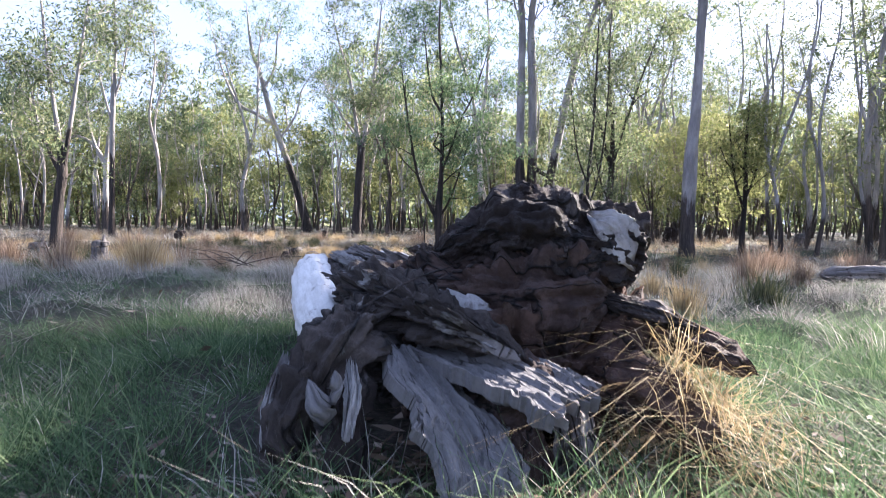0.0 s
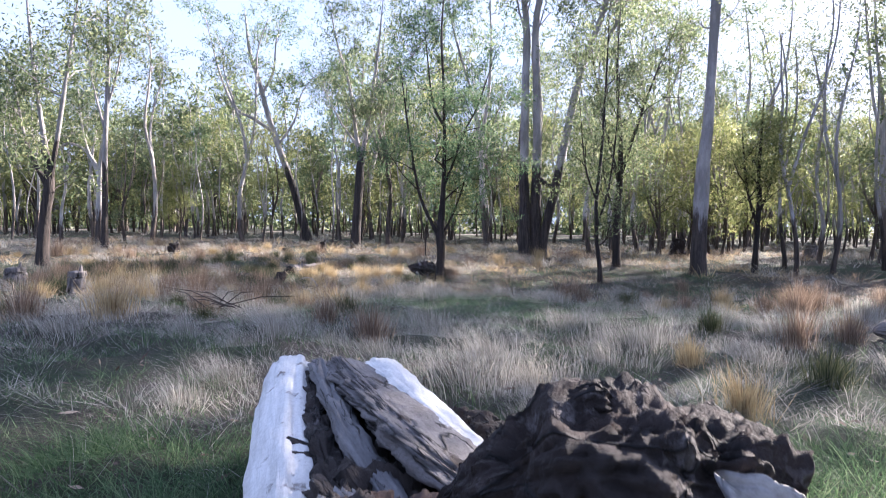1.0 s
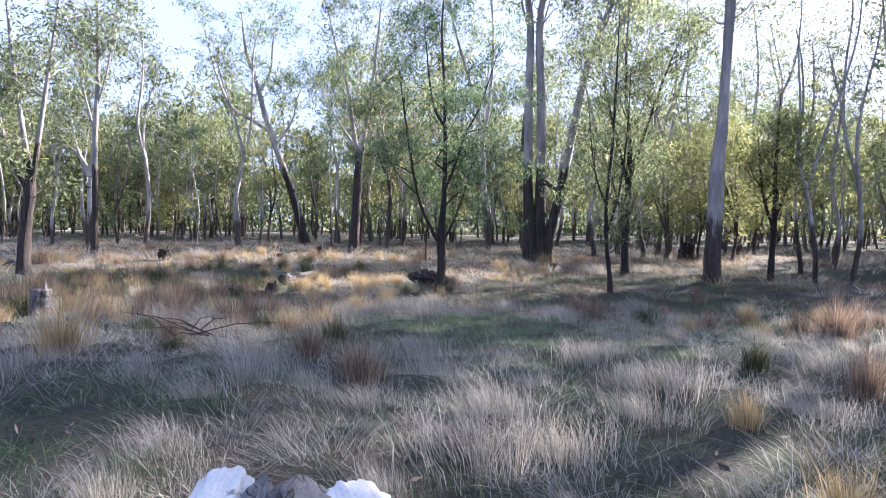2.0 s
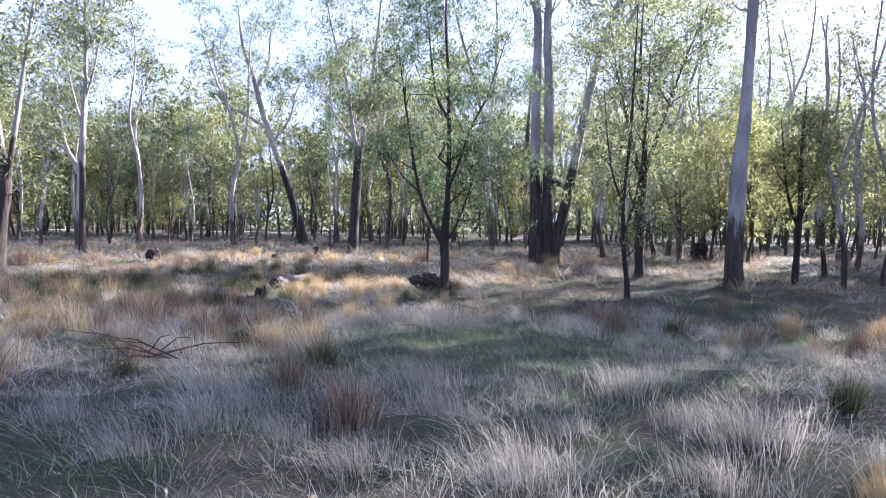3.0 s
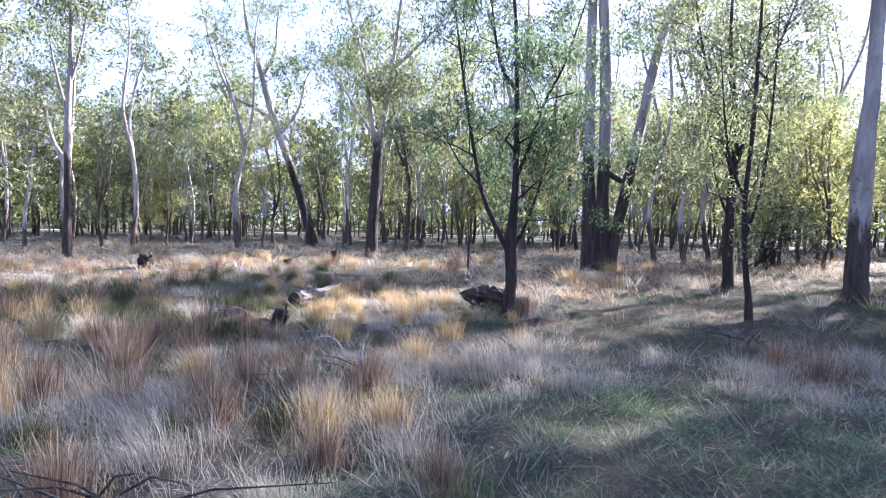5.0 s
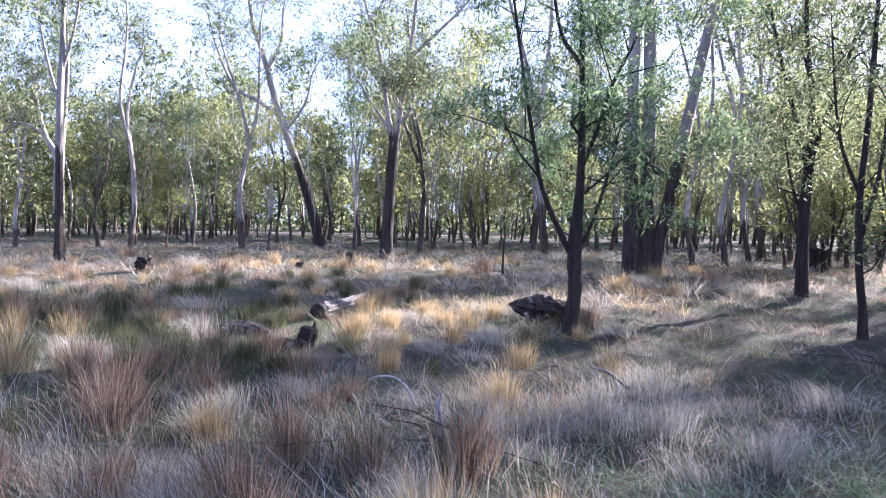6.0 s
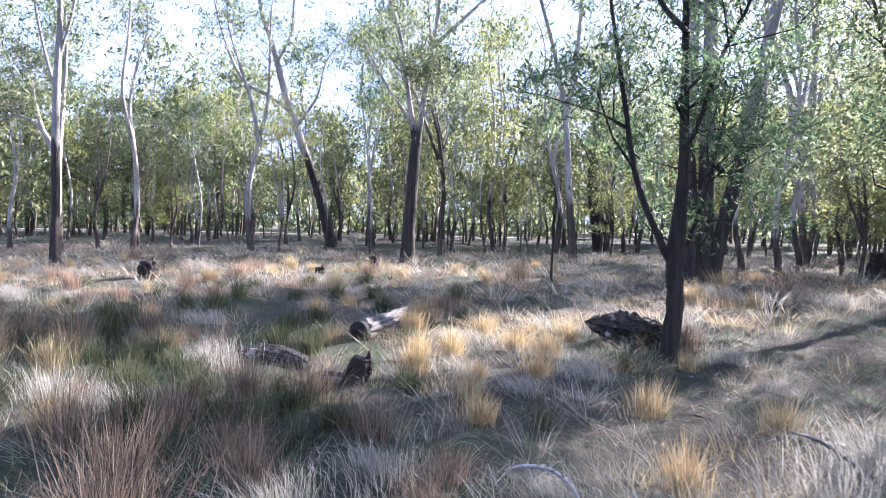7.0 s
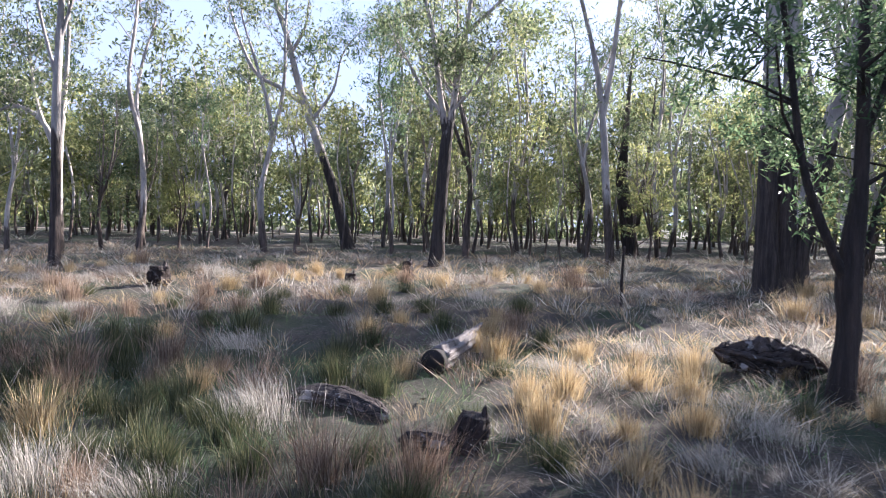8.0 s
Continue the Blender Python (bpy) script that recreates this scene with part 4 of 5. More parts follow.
def build_stump():
    s = thing("fallen_stump", (0.0, 2.0, 0.46), "uprooted dead gum stump, charred and bleached, lying in grass", "stump")
    gnarled_part("trunk", [(0.0, 1.75, 0.7, 0.28, 0.22), (-0.22, 2.2, 0.73, 0.28, 0.19), (-0.5, 2.9, 0.74, 0.26, 0.17), (-0.64, 3.42, 0.76, 0.22, 0.13)], ROUGH_BARK, s, "cracked dark grey bark", seed=1, amp=0.2, ridge=0.17, split=0.3, flake=0.25, rings=110, sides=72, jag=0.06, rugged=0.4)
    gnarled_part("limb", [(-0.4, 1.78, 0.74, 0.105, 0.11), (-0.58, 2.4, 0.8, 0.115, 0.12), (-0.77, 3.1, 0.84, 0.115, 0.115), (-0.86, 3.5, 0.84, 0.12, 0.115)], WHITE_WOOD, s, "bleached white limb", seed=2, amp=0.09, ridge=0.14, fibre=0.03, taper_ends=(0.05, 0.05), jag=0.03, rings=90, sides=64)
    gnarled_part("limb", [(0.14, 2.1, 0.8, 0.09, 0.1), (-0.15, 2.7, 0.85, 0.125, 0.115), (-0.42, 3.36, 0.86, 0.14, 0.125)], WHITE_WOOD, s, "bleached white limb", seed=3, amp=0.09, ridge=0.14, fibre=0.03, taper_ends=(0.1, 0.05), jag=0.03, rings=90, sides=64)
    gnarled_part("bark_sheet", [(0.08, 1.98, 0.91, 0.15, 0.045), (-0.17, 2.45, 0.935, 0.155, 0.05), (-0.41, 2.95, 0.95, 0.13, 0.045), (-0.56, 3.36, 0.945, 0.095, 0.03)], GREY_WOOD, s, "loose grey sheet of bark", seed=15, amp=0.25, ridge=0.15, flake=0.2, rugged=0.15, fibre=0.05, flat=0.6, roll=-0.35, jag=0.08, rings=110, sides=72)
    gnarled_part("bark_strip", [(-0.16, 1.95, 0.9, 0.05, 0.035), (-0.4, 2.45, 0.94, 0.045, 0.035), (-0.61, 3.05, 0.955, 0.045, 0.03), (-0.7, 3.4, 0.94, 0.035, 0.025)], PLATE_WOOD, s, "narrow split strip of pale wood", seed=16, amp=0.4, ridge=0.4, flake=0.3, fibre=0.15, jag=0.06)
    gnarled_part("bark_strip", [(-0.3, 2.0, 0.86, 0.05, 0.04), (-0.5, 2.5, 0.89, 0.05, 0.04), (-0.68, 3.1, 0.9, 0.05, 0.03), (-0.76, 3.36, 0.89, 0.04, 0.03)], CHAR, s, "loose blackened bark strip", seed=36, amp=0.35, ridge=0.20, flake=0.3, jag=0.06, rugged=0.4)
    gnarled_part("limb", [(0.42, 2.2, 0.66, 0.1, 0.1), (0.16, 2.8, 0.7, 0.1, 0.1), (-0.05, 3.25, 0.7, 0.09, 0.09)], CHAR, s, "dark broken limb", seed=4, amp=0.2, ridge=0.12, flake=0.2, jag=0.05, rugged=0.4)
    gnarled_part("burl", [(-0.1, 1.88, 0.97, 0.1, 0.05), (0.04, 1.83, 1.045, 0.15, 0.085), (0.2, 1.78, 1.12, 0.185, 0.14), (0.36, 1.76, 1.1, 0.19, 0.145), (0.5, 1.74, 1.08, 0.17, 0.13), (0.6, 1.74, 1.05, 0.13, 0.11)], CHAR, s, "charred brown burl with furrowed bark", seed=5, amp=0.2, ridge=0.15, rings=150, sides=110, flake=0.16, split=0.25, taper_ends=(0.15, 0.06), jag=0.04, rugged=0.3)
    gnarled_part("crest", [(-0.02, 1.84, 1.05, 0.04, 0.03), (0.1, 1.81, 1.13, 0.05, 0.045), (0.21, 1.8, 1.235, 0.055, 0.045), (0.27, 1.79, 1.24, 0.04, 0.03)], CHAR, s, "broken dark crest of bark", seed=45, amp=0.4, ridge=0.23, flake=0.35, split=0.3, jag=0.05, rings=60, sides=48, rugged=0.4)
    gnarled_part("shoulder", [(-0.4, 2.1, 0.84, 0.09, 0.06), (-0.2, 1.88, 0.88, 0.14, 0.1), (0.05, 1.74, 0.92, 0.16, 0.14), (0.3, 1.67, 0.93, 0.16, 0.15), (0.5, 1.66, 0.94, 0.12, 0.12)], BURNT_BROWN, s, "brown rotten shoulder of the stump", seed=26, amp=0.26, ridge=0.17, flake=0.14, split=0.35, rings=120, sides=84, rugged=0.3)
    gnarled_part("bark_patch", [(0.42, 1.61, 1.17, 0.01, 0.02), (0.47, 1.592, 1.13, 0.014, 0.05), (0.5, 1.588, 1.085, 0.012, 0.045), (0.53, 1.6, 1.04, 0.008, 0.02)], SILVER_WOOD, s, "pale patch of bare wood", seed=25, amp=0.5, ridge=0.15, flake=0.4, rugged=0.5, jag=0.04)
    slab("bark_strip", [(-0.3, 1.95, 0.975, 0.03), (-0.14, 1.72, 0.965, 0.045), (-0.02, 1.6, 0.945, 0.055), (0.08, 1.5, 0.92, 0.035)], 0.03, SILVER_WOOD, s, "bleached strip along a ragged root", roll=0.35, seed=61, jag=0.06, step=0.016)
    slab("bark_strip", [(-0.42, 1.3, 0.82, 0.012), (-0.43, 1.22, 0.74, 0.02), (-0.43, 1.17, 0.64, 0.014)], 0.015, SILVER_WOOD, s, "bleached strip on the hooked root", roll=0.3, seed=62, jag=0.03, step=0.008)
    slab("bark_strip", [(-0.25, 1.25, 0.82, 0.012), (-0.235, 1.18, 0.76, 0.02), (-0.24, 1.14, 0.68, 0.012)], 0.015, SILVER_WOOD, s, "bleached strip on the hooked root", roll=-0.2, seed=63, jag=0.03, step=0.008)
    gnarled_part("root_core", [(-0.18, 1.8, 0.68, 0.26, 0.24), (0.15, 1.72, 0.7, 0.26, 0.26), (0.42, 1.72, 0.68, 0.24, 0.24), (0.6, 1.7, 0.62, 0.18, 0.18)], RED_EARTH, s, "red-brown rotten root core with packed earth", seed=6, amp=0.32, ridge=0.15, flake=0.25, split=0.3, rings=90, sides=64, rugged=0.4)
    gnarled_part("root", [(0.4, 1.7, 0.87, 0.1, 0.07), (0.58, 1.63, 0.84, 0.09, 0.055), (0.74, 1.57, 0.79, 0.075, 0.04), (0.86, 1.54, 0.73, 0.05, 0.03)], RED_EARTH, s, "", seed=7, amp=0.35, ridge=0.20, flake=0.35, split=0.3, jag=0.05, rings=80, sides=64, rugged=0.4)
    gnarled_part("root", [(0.44, 1.62, 0.93, 0.05, 0.03), (0.6, 1.58, 0.89, 0.045, 0.028), (0.74, 1.55, 0.84, 0.03, 0.02)], CHAR, s, "thin dark root", seed=47, amp=0.4, ridge=0.23, flake=0.35, jag=0.05, rugged=0.4)
    gnarled_part("root", [(0.4, 1.55, 0.74, 0.12, 0.1), (0.56, 1.46, 0.68, 0.1, 0.08), (0.7, 1.38, 0.54, 0.07, 0.06)], RED_EARTH, s, "", seed=17, amp=0.35, ridge=0.20, flake=0.35, split=0.3, jag=0.04, rugged=0.4)
    # the hooked root: a dark hollow head, split down into two ragged legs
    gnarled_part("root", [(-0.2, 1.62, 0.84, 0.09, 0.07), (-0.26, 1.44, 0.86, 0.1, 0.085), (-0.31, 1.32, 0.81, 0.095, 0.08), (-0.35, 1.25, 0.72, 0.075, 0.06)], ROUGH_BARK, s, "dark hooked root", seed=8, amp=0.35, ridge=0.23, flake=0.3, split=0.3, rings=90, sides=72, rugged=0.4)
    gnarled_part("root", [(-0.34, 1.28, 0.78, 0.06, 0.06), (-0.39, 1.22, 0.7, 0.055, 0.055), (-0.4, 1.19, 0.6, 0.045, 0.05), (-0.36, 1.15, 0.44, 0.05, 0.05)], ROUGH_BARK, s, "ragged leg of the hooked root", seed=48, amp=0.4, ridge=0.25, flake=0.4, split=0.35, rings=80, sides=56, rugged=0.4)
    gnarled_part("root", [(-0.26, 1.3, 0.8, 0.05, 0.05), (-0.25, 1.22, 0.7, 0.042, 0.045), (-0.25, 1.18, 0.58, 0.035, 0.04), (-0.27, 1.14, 0.44, 0.045, 0.04)], CHAR, s, "ragged leg of the hooked root", seed=49, amp=0.4, ridge=0.25, flake=0.35, split=0.3, rings=80, sides=56, rugged=0.4)
    # shelves of the root plate, one over another
    gnarled_part("root", [(-0.4, 2.2, 0.87, 0.1, 0.07), (-0.24, 1.8, 0.9, 0.13, 0.085), (-0.06, 1.5, 0.88, 0.14, 0.075), (0.07, 1.38, 0.855, 0.12, 0.05), (0.15, 1.33, 0.825, 0.08, 0.03)], ROUGH_BARK, s, "ragged root with flaking pale bark", seed=9, amp=0.35, ridge=0.23, roll=0.4, flake=0.35, split=0.3, rings=140, sides=84, jag=0.06, rugged=0.4)
    slab("ledge", [(-0.2, 1.62, 0.9, 0.06), (-0.04, 1.46, 0.88, 0.07), (0.08, 1.37, 0.85, 0.065), (0.15, 1.32, 0.83, 0.04)], 0.035, GREY_WOOD, s, "splintered ledge of grey wood", roll=0.5, seed=50, jag=0.06, step=0.02)
    slab("plate", [(-0.07, 1.46, 0.83, 0.085), (0.08, 1.33, 0.81, 0.1), (0.19, 1.24, 0.785, 0.105), (0.27, 1.17, 0.755, 0.095)], 0.05, PLATE_WOOD, s, "flat grey plate of weathered wood", roll=-0.15, seed=10, jag=0.05)
    gnarled_part("plate", [(-0.06, 1.5, 0.72, 0.1, 0.05), (0.1, 1.36, 0.735, 0.1, 0.05), (0.24, 1.26, 0.73, 0.08, 0.04)], BURNT_BROWN, s, "dark edge of the root plate", seed=18, amp=0.3, ridge=0.20, roll=-0.7, flat=0.7, flake=0.3, taper_ends=(0.1, 0.1), jag=0.05, rugged=0.4)
    slab("plate", [(-0.13, 1.38, 0.83, 0.07), (-0.06, 1.27, 0.765, 0.1), (0.02, 1.17, 0.7, 0.11), (0.07, 1.05, 0.61, 0.1), (0.1, 0.99, 0.44, 0.09)], 0.04, PLATE_WOOD, s, "broad split grey plate of weathered wood", roll=0.15, seed=11, jag=0.06)
    slab("plate", [(0.14, 1.3, 0.72, 0.045), (0.18, 1.19, 0.63, 0.06), (0.2, 1.1, 0.46, 0.055)], 0.03, BURNT_BROWN, s, "dark leaning slab of root wood", roll=0.1, seed=12, jag=0.04)
    slab("plate", [(0.26, 1.33, 0.76, 0.035), (0.28, 1.25, 0.69, 0.05), (0.285, 1.18, 0.58, 0.045)], 0.03, GREY_WOOD, s, "small upright slab of root wood", roll=-0.5, seed=51, jag=0.04)
    gnarled_part("knob", [(-0.33, 1.16, 0.8, 0.006, 0.006), (-0.312, 1.145, 0.77, 0.016, 0.014), (-0.3, 1.14, 0.735, 0.03, 0.022), (-0.29, 1.15, 0.7, 0.02, 0.016)], PLATE_WOOD, s, "pale broken root stub", seed=13, amp=0.7, ridge=0.8, flake=0.4, flat=0.7, rings=34, sides=28)
    gnarled_part("knob", [(-0.27, 1.16, 0.82, 0.005, 0.005), (-0.262, 1.15, 0.78, 0.013, 0.01), (-0.275, 1.15, 0.745, 0.012, 0.01)], PLATE_WOOD, s, "pale broken root stub", seed=53, amp=0.7, ridge=0.8, flake=0.4, flat=0.7, rings=26, sides=20)
    gnarled_part("splinter", [(-0.34, 1.35, 0.84, 0.005, 0.005), (-0.25, 1.4, 0.92, 0.0045, 0.0045), (-0.12, 1.5, 0.99, 0.0035, 0.0035), (0.02, 1.6, 1.03, 0.002, 0.002)], CHAR, s, "thin dark twig", seed=14, rings=24, sides=8)


build_stump()


# ---- logs, stumps and sticks ----
def lying(name, ctrl, mat, label, category, **how):
    x, y = ctrl[0][:2]
    s = thing(name, (x, y, gz(x, y)), label, category)
    gnarled_part("log", ctrl, mat, s, **how)
    return s


def hollow_log():
    x, y = -4.62, 17.05
    s = thing("hollow_log", (x, y, gz(x, y)), "short bleached hollow log with a near-black end", "log")
    z = gz(x, y)
    gnarled_part("log", [(-4.62, 17.05, z + 0.17, 0.15, 0.15), (-4.4, 17.7, z + 0.16, 0.14, 0.14), (-4.15, 18.5, z + 0.16, 0.13, 0.13)], GREY_WOOD, s, "pale weathered shell", seed=21, amp=0.14, ridge=0.25, taper_ends=(0.02, 0.06), flake=0.12)
    # a solid near-black plug, standing slightly out of the near end
    gnarled_part("heart", [(-4.655, 16.94, z + 0.17, 0.145, 0.145), (-4.6, 17.1, z + 0.17, 0.14, 0.14)], NEAR_BLACK, s, "near-black plug at the hollow end", seed=22, amp=0.06, ridge=0.05, rings=12, sides=24, taper_ends=(0.01, 0.02))
    gnarled_part("splinter", [(-4.25, 18.2, z + 0.24, 0.05, 0.04), (-4.1, 18.55, z + 0.28, 0.04, 0.03), (-4.0, 18.75, z + 0.33, 0.012, 0.01)], GREY_WOOD, s, "", seed=23, rings=20, sides=14, amp=0.3, ridge=0.3)


hollow_log()


def cut_stump(x, y, r, h, mat, label, seed, lean=0.0):
    z = gz(x, y)
    s = thing("stump", (x, y, z), label, "stump", "old stumps in the grass")
    gnarled_part("body", [(x, y, z - 0.15, r * 1.35, r * 1.35), (x + 0.001, y + 0.001, z + 0.05, r * 1.1, r * 1.1), (x + lean * 0.6, y, z + h * 0.6, r, r), (x + lean, y, z + h, r * 0.9, r * 0.9)], mat, s, "", seed=seed, amp=0.18, ridge=0.35, rings=30, sides=36, taper_ends=(0.02, 0.03))
    gnarled_part("snag", [(x + lean + r * 0.5, y, z + h * 0.7, r * 0.35, r * 0.3), (x + lean + r * 0.55, y, z + h, r * 0.25, r * 0.2), (x + lean + r * 0.6, y, z + h * 1.25, r * 0.06, r * 0.06)], mat, s, "", seed=seed + 1, rings=14, sides=12, amp=0.2)


cut_stump(-6.1, 9.75, 0.13, 0.42, GREY_WOOD, "short pale grey stump with a dark broken side", 31)
cut_stump(-8.6, 11.7, 0.17, 0.42, GREY_WOOD, "short weathered stump among tussocks", 33)
cut_stump(-10.85, 22.8, 0.22, 0.42, CHAR, "black burnt stump in pale grass", 35)
cut_stump(-4.3, 14.8, 0.12, 0.3, CHAR, "dark jagged broken stump", 37, 0.05)
cut_stump(-5.7, 26.0, 0.13, 0.5, CHAR, "small dark upright stump in grass", 39)
cut_stump(-7.0, 24.6, 0.14, 0.3, CHAR, "low dark stump among pale grass", 41)


cut_stump(10.9, 28.0, 0.32, 0.9, CHAR, "broad dark broken stump beneath the gums", 43, 0.1)
cut_stump(17.8, 28.7, 0.26, 0.7, GREY_WOOD, "grey cut stump among short grass", 45)


def stick(name, ctrl, mat, label, category, seed):
    x, y = ctrl[0][:2]
    v, q, t = tube(curve_through(ctrl, 14)[:, :3], curve_through(ctrl, 14)[:, 3], 8, seed, 0.12)
    z = gz(x, y)
    ob = thing(name, (x, y, z), label, category, me=grained(mesh_of(name, v - np.array([x, y, z]), q, t, mat, True)))
    return ob


g = gz(-0.94, 22.4)
stick("stake", [(-0.94, 22.4, g - 0.1, 0.035), (-0.95, 22.4, g + 0.6, 0.03), (-0.92, 22.4, g + 1.25, 0.025)], CHAR, "thin dark bare stake standing in grass", "stake", 3)
stick("branch", [(-3.02, 11.85, 0.46, 0.005), (-2.92, 11.82, 0.5, 0.009), (-2.8, 11.78, 0.5, 0.011), (-2.7, 11.74, 0.44, 0.011), (-2.62, 11.7, 0.3, 0.011)], SILVER_WOOD, "bleached bent fallen branch in grass", "branch", 4)
stick("branch", [(-2.4, 11.55, 0.12, 0.03), (-2.43, 11.56, 0.36, 0.02), (-2.41, 11.56, 0.42, 0.014), (-2.44, 11.56, 0.5, 0.004)], SILVER_WOOD, "bleached upright branch stub in grass", "branch", 5)
stick("branch", [(-0.95, 12.8, 0.36, 0.008), (-0.8, 12.7, 0.33, 0.014), (-0.62, 12.6, 0.2, 0.014)], GREY_WOOD, "short bleached stick lying in grass", "branch", 6)


def brush(x, y, seed, label):
    """A dead branch with its twigs lying in the grass."""
    r = np.random.RandomState(seed)
    z = gz(x, y)
    root = thing("dead_branch", (x, y, z), label, "branch")
    for k in range(9):
        a0 = r.normal(size=3) * [0.12, 0.1, 0.02] + [0, 0, 0.1]
        d = np.array([r.normal() * 0.6 - 0.2, r.normal() * 0.3, r.uniform(0.02, 0.25)])
        part("twig", grained(mesh_of("twig", *tube(np.array([a0, a0 + d * 0.5 + [0, 0, 0.06], a0 + d]), np.array([0.008, 0.006, 0.002]), 5, k, 0.1), ROUGH_BARK, True)), root)


brush(-2.9, 7.9, 1, "dead grey branch with bare twigs lying in grass")
brush(-2.3, 11.2, 2, "dead grey branch with bare twigs among straw")
brush(2.7, 13.4, 4, "dead twigs lying at the foot of a young tree")
brush(1.6, 22.6, 3, "dead grey branch with bare twigs beyond the tussocks")
lying("log", [(4.1, 6.2, gz(4.5, 6.1) + 0.12, 0.08, 0.08), (4.6, 6.15, gz(4.5, 6.1) + 0.14, 0.1, 0.1), (5.4, 6.0, gz(4.5, 6.1) + 0.1, 0.09, 0.09)], GREY_WOOD, "weathered grey log lying in pale grass", "log", seed=27, amp=0.15, ridge=0.25)
lying("log", [(-1.3, 17.5, gz(-1, 17.5) + 0.24, 0.05, 0.04), (-0.98, 17.45, gz(-1, 17.5) + 0.19, 0.17, 0.18), (-0.5, 17.4, gz(-1, 17.5) + 0.14, 0.22, 0.2), (0.0, 17.3, gz(-1, 17.5) + 0.08, 0.16, 0.13)], ROUGH_BARK, "dark broken slab of fallen trunk beside the young tree", "log", seed=24, amp=0.35, ridge=0.45, split=0.4, flake=0.4)
lying("log", [(-6.1, 16.0, gz(-5.5, 15.8) - 0.01, 0.1, 0.08), (-5.5, 15.8, gz(-5.5, 15.8) + 0.02, 0.13, 0.12), (-4.95, 15.45, gz(-5.5, 15.8) - 0.01, 0.09, 0.08)], ROUGH_BARK, "half-buried dark grey log among tussocks", "log", seed=25, amp=0.2, ridge=0.25)
lying("log", [(-4.85, 15.0, gz(-4.6, 14.9) + 0.04, 0.05, 0.05), (-4.6, 14.92, gz(-4.6, 14.9) + 0.08, 0.07, 0.06), (-4.38, 14.86, gz(-4.6, 14.9) + 0.06, 0.06, 0.05)], ROUGH_BARK, "short dark grey length of wood beside a broken stump", "log", seed=28, amp=0.2, ridge=0.25)


# ---- grass ----
def patchy(x, y, size, seed):
    """Smooth values about 0 to 1 that vary over the ground."""
    s = np.zeros_like(x)
    r = np.random.RandomState(seed)
    for k in range(5):
        a, f, p, p2 = r.uniform(0, 2 * np.pi), (0.7 + 0.45 * k) / size, r.uniform(0, 6), r.uniform(0, 6)
        s += np.sin((x * np.cos(a) + y * np.sin(a)) * f * 6.28 + p) * np.cos((x * np.sin(a) - y * np.cos(a)) * f * 4.1 + p2)
    return 0.5 + s / 5


def blades(x, y, height, width, rng, lean=0.35, bend=0.6, base=None, wind=(-0.25, -0.1)):
    """Bent tapering blades, five points each, rooted in the ground; their tips droop."""
    n = len(x)
    z = ground_z(x, y) - 0.01 if base is None else base
    a = rng.uniform(0, 2 * np.pi, n)
    l = np.abs(rng.normal(size=n)) * lean
    dx, dy = np.cos(a) * l + wind[0] * rng.uniform(0, 1, n), np.sin(a) * l + wind[1] * rng.uniform(0, 1, n)
    f = rng.uniform(0, 2 * np.pi, n)
    wx, wy = np.cos(f) * width * 0.5, np.sin(f) * width * 0.5
    b = bend * rng.uniform(0.3, 1.3, n)
    rows = []
    for u, wide in ((0.0, 1.0), (0.55, 0.8)):
        o = u * (1 + b * u) * height
        px, py, pz = x + dx * o, y + dy * o, z + height * (u - 0.42 * b * u ** 3 * np.minimum(1, np.hypot(dx, dy) * 2))
        rows += [np.stack([px - wx * wide, py - wy * wide, pz], -1), np.stack([px + wx * wide, py + wy * wide, pz], -1)]
    o = (1 + b) * height
    rows.append(np.stack([x + dx * o, y + dy * o, z + height * (1 - 0.42 * b * np.minimum(1, np.hypot(dx, dy) * 2))], -1))
    v = np.stack(rows, 1).reshape(-1, 3)
    o = (np.arange(n) * 5)[:, None]
    return v, o + np.array([[0, 1, 3, 2]]), o + np.array([[2, 3, 4]])


def tufts(rng, cx, cy, k, sigma, tall, width, lean=0.3):
    """Blades in tufts that splay from each centre."""
    x0, y0 = np.repeat(cx, k), np.repeat(cy, k)
    n = len(x0)
    ox, oy = rng.normal(size=n) * sigma, rng.normal(size=n) * sigma
    v, q, t = blades(x0 + ox, y0 + oy, np.repeat(tall, k) * rng.uniform(0.5, 1.2, n), width * rng.uniform(0.7, 1.4, n), rng, lean, 0.8)
    z = np.repeat(ground_z(x0, y0), 5)
    up = np.clip((v[:, 2] - z) / np.repeat(np.repeat(tall, k), 5), 0, 1.3)
    comb = np.repeat(np.repeat(rng.normal(size=(len(cx), 2)) * 0.45 * np.asarray(tall)[:, None], k, axis=0), 5, axis=0)
    v[:, 0] += np.repeat(ox, 5) * up * 1.8 + comb[:, 0] * up * up
    v[:, 1] += np.repeat(oy, 5) * up * 1.8 + comb[:, 1] * up * up
    v[:, 2] -= 0.35 * np.hypot(comb[:, 0], comb[:, 1]) * up * up
    return v, q, t


def sown(rng, n, x0, x1, y0, y1, keep):
    x, y = rng.uniform(x0, x1, n), rng.uniform(y0, y1, n)
    ok = rng.uniform(0, 1, n) < keep(x, y)
    return x[ok], y[ok]


def clear_of_stump(x, y):
    inside = (x > -0.75 - 0.0 * y) & (x < 0.7) & (y > 1.15) & (y < 2.0)
    log = (np.abs(x - (0.1 - (y - 1.6) * 0.42)) < 0.38) & (y >= 1.5) & (y < 3.5)
    return ~(inside | log)


